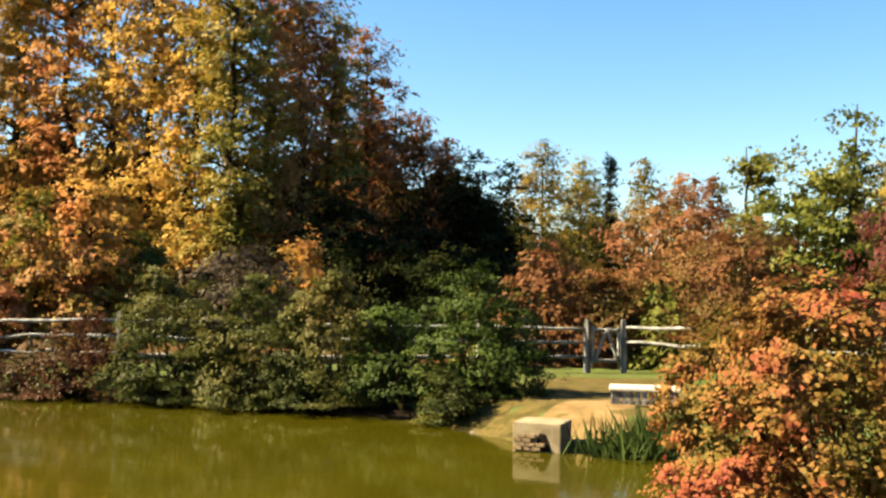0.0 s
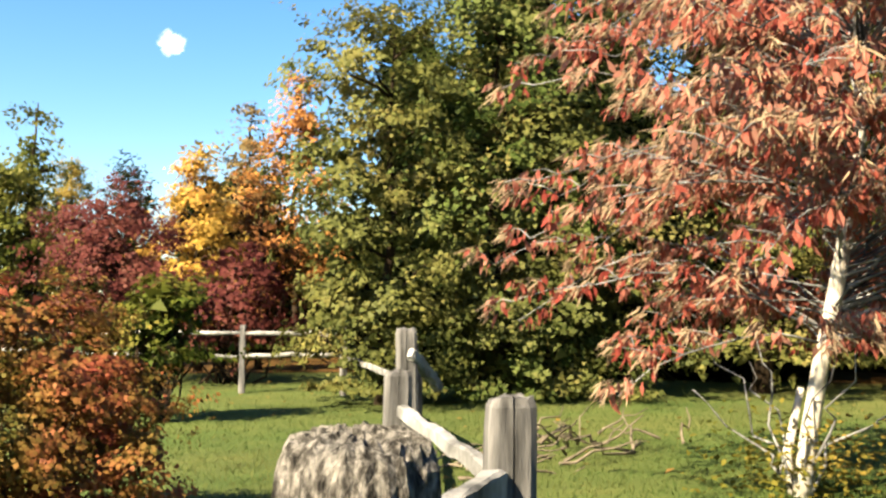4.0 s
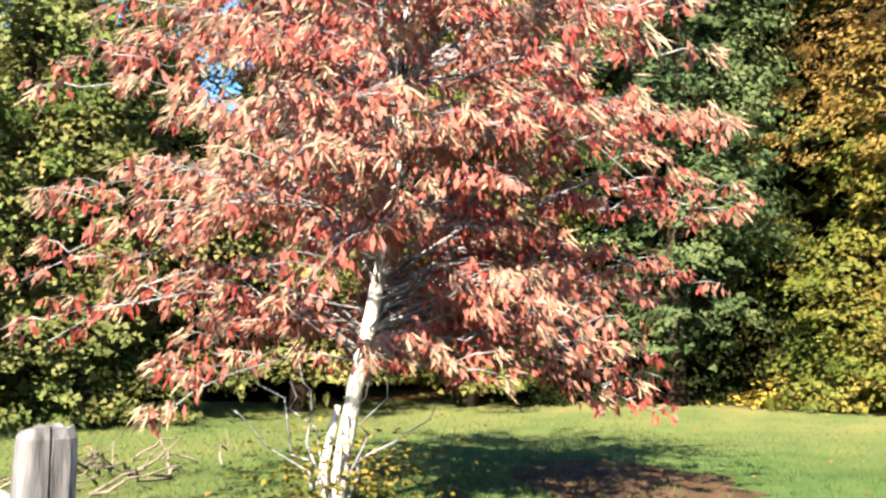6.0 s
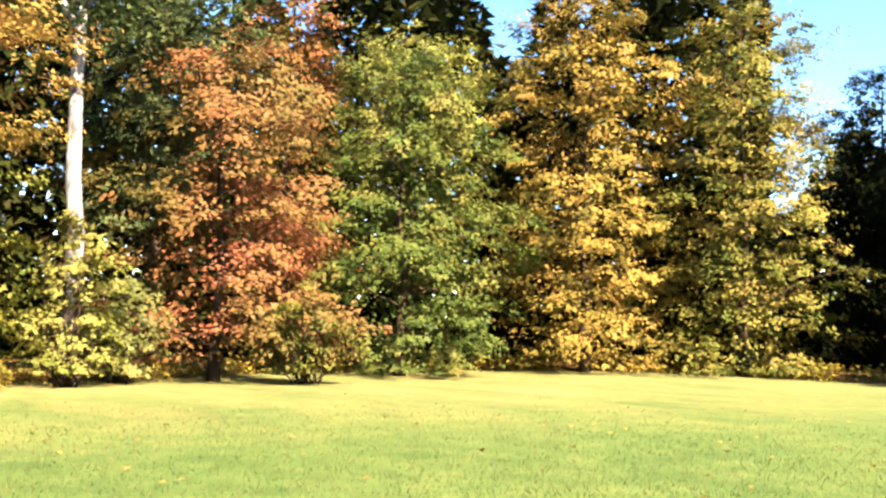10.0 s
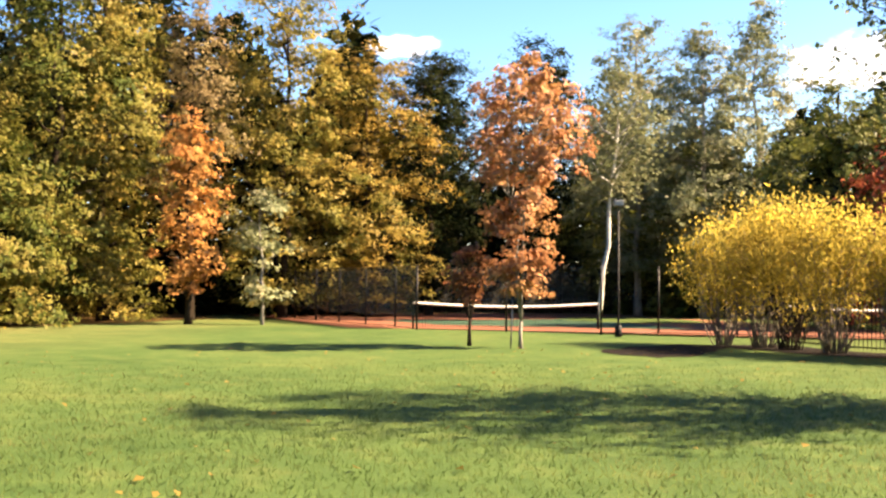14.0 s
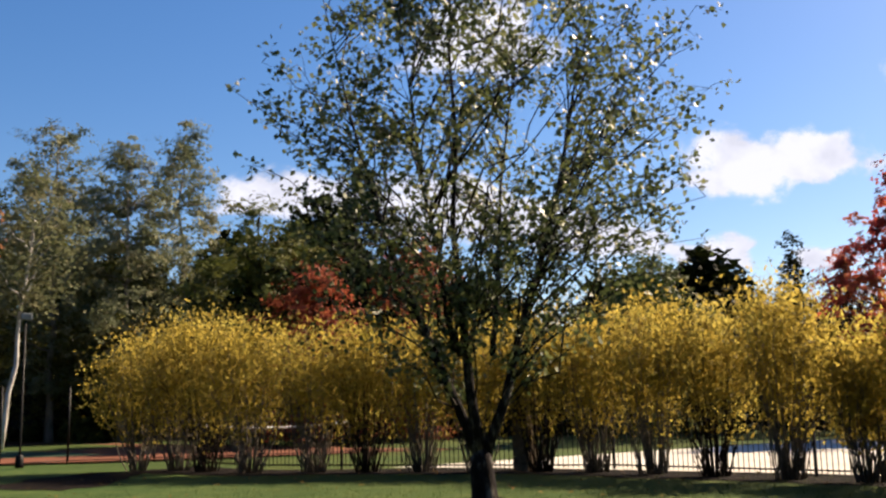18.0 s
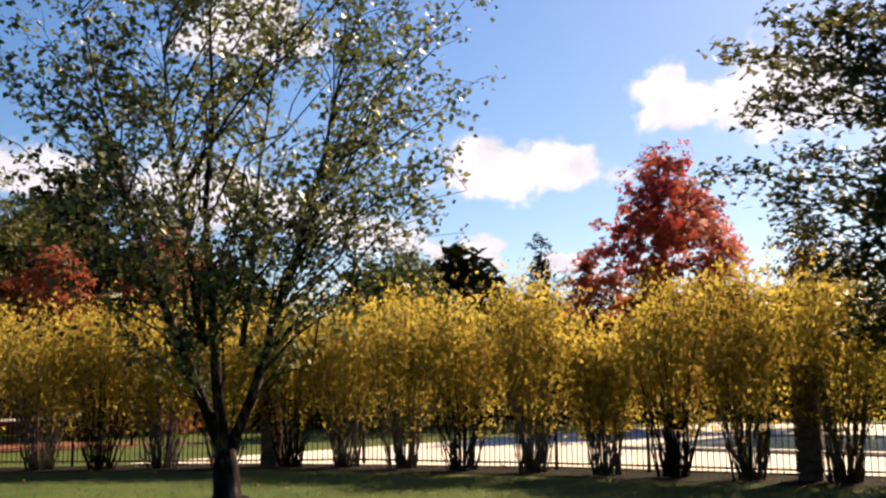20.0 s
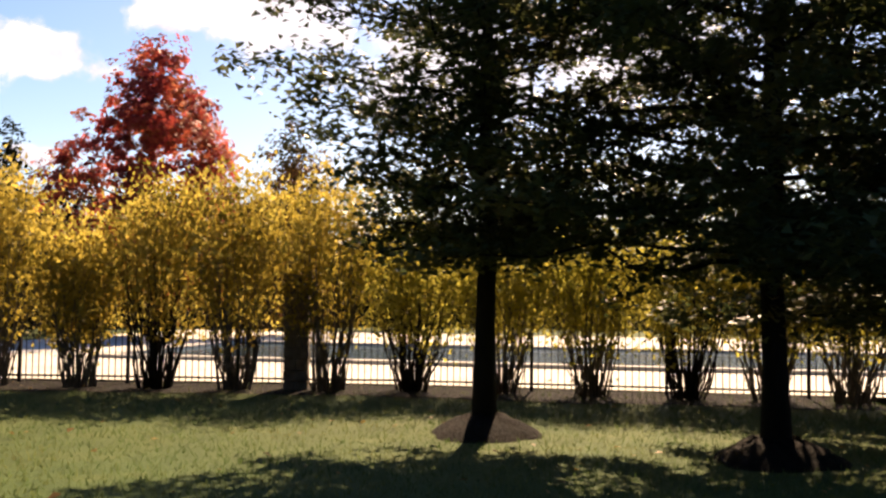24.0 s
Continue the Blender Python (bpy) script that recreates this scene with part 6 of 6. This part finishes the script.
def pin_oak(x, y, h, base, r, seed, label, n=48000, tr=0.14, skirt=0.9):
    rng = np.random.default_rng(seed)
    mound(x, y, 0.72, 0.26, seed, "mound of dark mulch round the oak's foot")
    ob = thing("pin_oak", label, "tree", "oaks on the lawn", at=(x, y, ground_z(x, y)))
    w = Wood()
    stem = wander(rng, (0, 0, -0.1), (0.1, 0.05, h), 11, 0.005)
    rad = tr * np.linspace(1, 0.08, 11)
    rad[0] *= 1.3
    w.add(stem, rad, 10)
    pts = []
    limbs = 96
    for i in range(limbs):
        z0 = base - 0.1 + (h - base) * (i / limbs) ** 1.35
        k = (z0 - base) / (h - base)
        a = i * 2.4 + rng.normal(0, 0.25)
        reach = r * np.interp(k, (0, 0.12, 0.3, 0.5, 0.8, 1), (skirt, 0.5 + 0.5 * skirt - 0.06, 1.0, 0.86, 0.5, 0.15)) * rng.uniform(0.7, 1.1)
        lift = np.interp(k, (0, 0.3, 1), (0.0, 0.22, 0.8)) * reach
        st = np.array((0.1 * z0 / h, 0.05 * z0 / h, z0))
        q = wander(rng, st, st + np.array((math.cos(a) * reach, math.sin(a) * reach, lift)), 8, 0.03)
        w.add(q, tr * np.linspace(0.24, 0.03, 8), 5)
        m = int(n / limbs / 12 * (0.5 + reach / r))
        for b in np.linspace(0.22, 1.02, 13):
            c = np.array([np.interp(b * 7, np.arange(8), q[:, j]) for j in range(3)])
            side = np.array((-math.sin(a), math.cos(a), 0)) * rng.normal(0, 0.34) + np.array((0, 0, rng.normal(0.05, 0.12)))
            d = c + side + np.array((math.cos(a), math.sin(a), 0)) * rng.uniform(0, 0.3)
            w.add([c, (c + d) / 2, d], (0.009, 0.006, 0.003), 4)
            pts.append(c + (d - c) * rng.uniform(0, 1.2, (m, 1)) + rng.normal(0, 1, (m, 3)) * np.array((0.13, 0.13, 0.08)))
    child("trunk", w.mesh("trunk", BARK_DARK), ob, "straight dark trunk")
    child("crown", leaf_mesh("crown", np.concatenate(pts), rng, OAKL, 0.1, 0.045, up=0.6, wedge=True), ob)


pin_oak(-13.1, -3.68, 9.2, 2.3, 3.3, 511, "young pin oak with dark layered branches standing in a mulch mound", n=32000, skirt=0.48)
pin_oak(-11.92, -0.47, 10.4, 2.1, 4.1, 512, "young pin oak, nearly black against the sun, beside the lawn", n=57000)
pin_oak(-14.6, 2.1, 9.6, 1.6, 4.1, 513, "young pin oak in shade at the end of the row", n=57000)

# ---------------------------------------------------------------- grass, fallen leaves, verge plants


def grass_blades():
    rng = np.random.default_rng(601)
    n = 380000
    d = np.sqrt(rng.uniform(4.5 ** 2, 23 ** 2, n))
    a = np.radians(rng.uniform(28, 285, n))
    px, py = d * np.sin(a), d * np.cos(a)
    keep = (pond_distance(px, py) > 0.6) & (rng.uniform(0, 1, n) < np.clip((23 - d) / 13, 0, 1) ** 1.2)
    px, py = px[keep], py[keep]
    n = len(px)
    pos = np.stack([px, py, ground_height(px, py) - 0.004], 1)
    ax = np.tile((0.0, 0.0, 1.0), (n, 1))
    tagged(new("grass", leaf_mesh("grass", pos, rng, BLADE, 0.06, 0.0055, axis=ax, jitter=0.45, up=-0.4, wedge=True)), "short grass blades of the lawn", "grass", kind="stuff")


def fallen_leaves():
    rng = np.random.default_rng(602)
    n = 900
    d = np.sqrt(rng.uniform(5 ** 2, 26 ** 2, n))
    a = np.radians(rng.uniform(30, 285, n))
    px, py = d * np.sin(a), d * np.cos(a)
    pos = np.stack([px, py, ground_height(px, py) + 0.045], 1)
    tagged(new("fallen_leaves", leaf_mesh("fallen_leaves", pos, rng, GOLDM, 0.09, 0.035, up=1.5)), "scattered dry yellow leaves on the lawn", "leaves", kind="stuff")


def verge():
    rng = np.random.default_rng(603)
    ob_pts = []
    edge = np.array(VERGE)
    for i in range(len(edge) - 1):
        for s in np.arange(0, 1, 0.04):
            c = edge[i] + (edge[i + 1] - edge[i]) * s + rng.normal(0, 0.35, 2)
            if rng.uniform() < 0.62:
                k = 110
                h = rng.uniform(0.2, 0.75)
                p = rng.normal(0, 1, (k, 3)) * np.array((0.3, 0.3, 0.0))
                p[:, 2] = rng.uniform(0.02, 1, k) * h
                ob_pts.append(p + np.array((c[0], c[1], ground_z(c[0], c[1]))))
    tagged(new("verge_plants", leaf_mesh("verge_plants", np.concatenate(ob_pts), rng, GOLDENROD, 0.16, 0.05)), "low yellow and green plants along the woodland edge", "plants", kind="stuff")


grass_blades()
fallen_leaves()
verge()


# ---------------------------------------------------------------- clouds
def cloud(az, el, w, h, seed, label, lean=0.0):
    """A billow far off: a domed sheet with a lumpy outline, thinning into the sky at its rim."""
    rng = random.Random(seed)
    D = 2200.0
    k = D * math.tan(radians(1))
    a0, e0 = radians(az), radians(el)
    to = Vector((math.sin(a0) * math.cos(e0), math.cos(a0) * math.cos(e0), math.sin(e0)))
    rt = Vector((math.cos(a0), -math.sin(a0), 0))
    up = rt.cross(to)
    ph = [rng.uniform(0, 6.28) for _ in range(4)]
    n, rings = 96, 18
    v, f, rim = [to * D], [], [1.0]
    for j in range(1, rings + 1):
        rho = j / rings
        for i in range(n):
            a = 2 * math.pi * i / n
            lump = 1 + 0.1 * math.sin(3 * a + ph[0]) + 0.09 * math.sin(5 * a + ph[1]) + 0.05 * math.sin(9 * a + ph[2]) + 0.03 * math.sin(15 * a + ph[3])
            px = math.cos(a) * lump * rho * w * 0.57
            py = math.sin(a) * lump * rho * h * (0.62 if a < math.pi else 0.46) + px * lean
            v.append(to * (D - 50 * (1 - rho * rho)) + rt * (px * k) + up * (py * k))
            rim.append(1 - rho)
    for i in range(n):
        f.append((0, 1 + i, 1 + (i + 1) % n))
    for j in range(rings - 1):
        for i in range(n):
            a, b = 1 + j * n + i, 1 + j * n + (i + 1) % n
            f.append((a, a + n, b + n, b))
    me = mesh_from("cloud", v, f, CLOUD_M, True)
    layer = me.attributes.new("rim", "FLOAT", "POINT")
    layer.data.foreach_set("value", rim)
    tagged(new("cloud", me), label, "cloud", kind="structure")


cloud(29.3, 14.7, 1.5, 1.4, 1, "small round white cloud")
cloud(180.5, 13.8, 4.6, 1.5, 2, "flat white cloud low over the trees")
cloud(234.2, 12.7, 11.4, 4.2, 3, "wide white cumulus cloud with a grey base")
cloud(243.3, 16.1, 5.0, 4.4, 4, "rounded white cumulus cloud")
cloud(249.3, 15.9, 10.4, 5.8, 5, "large white cumulus cloud")
cloud(231.3, 8.0, 4.6, 2.4, 6, "low white cloud behind the trees")
cloud(236.5, 7.4, 3.6, 1.4, 11, "low white scrap of cloud behind the trees")
cloud(207.0, 11.9, 11.5, 3.0, 7, "long low white cloud", -0.05)
cloud(217.0, 10.9, 13.5, 4.6, 8, "broad white cloud behind the birch", -0.1)
cloud(225.0, 9.2, 9.0, 2.8, 12, "low white cloud beside the birch", -0.1)
cloud(218.2, 20.6, 8.5, 5.0, 9, "white cloud above the birch")
cloud(259.5, 13.0, 12.0, 8.0, 10, "white cloud behind the oaks")
cloud(270.0, 14.0, 12.0, 8.0, 13, "white cloud behind the oaks")

# one more shrub behind the split-rail fence
plant("shrub", 0.9, 27.7, 2.3, 0.0, 1.2, "dome", OLIVE, 37, "low olive shrub against the fence rails")
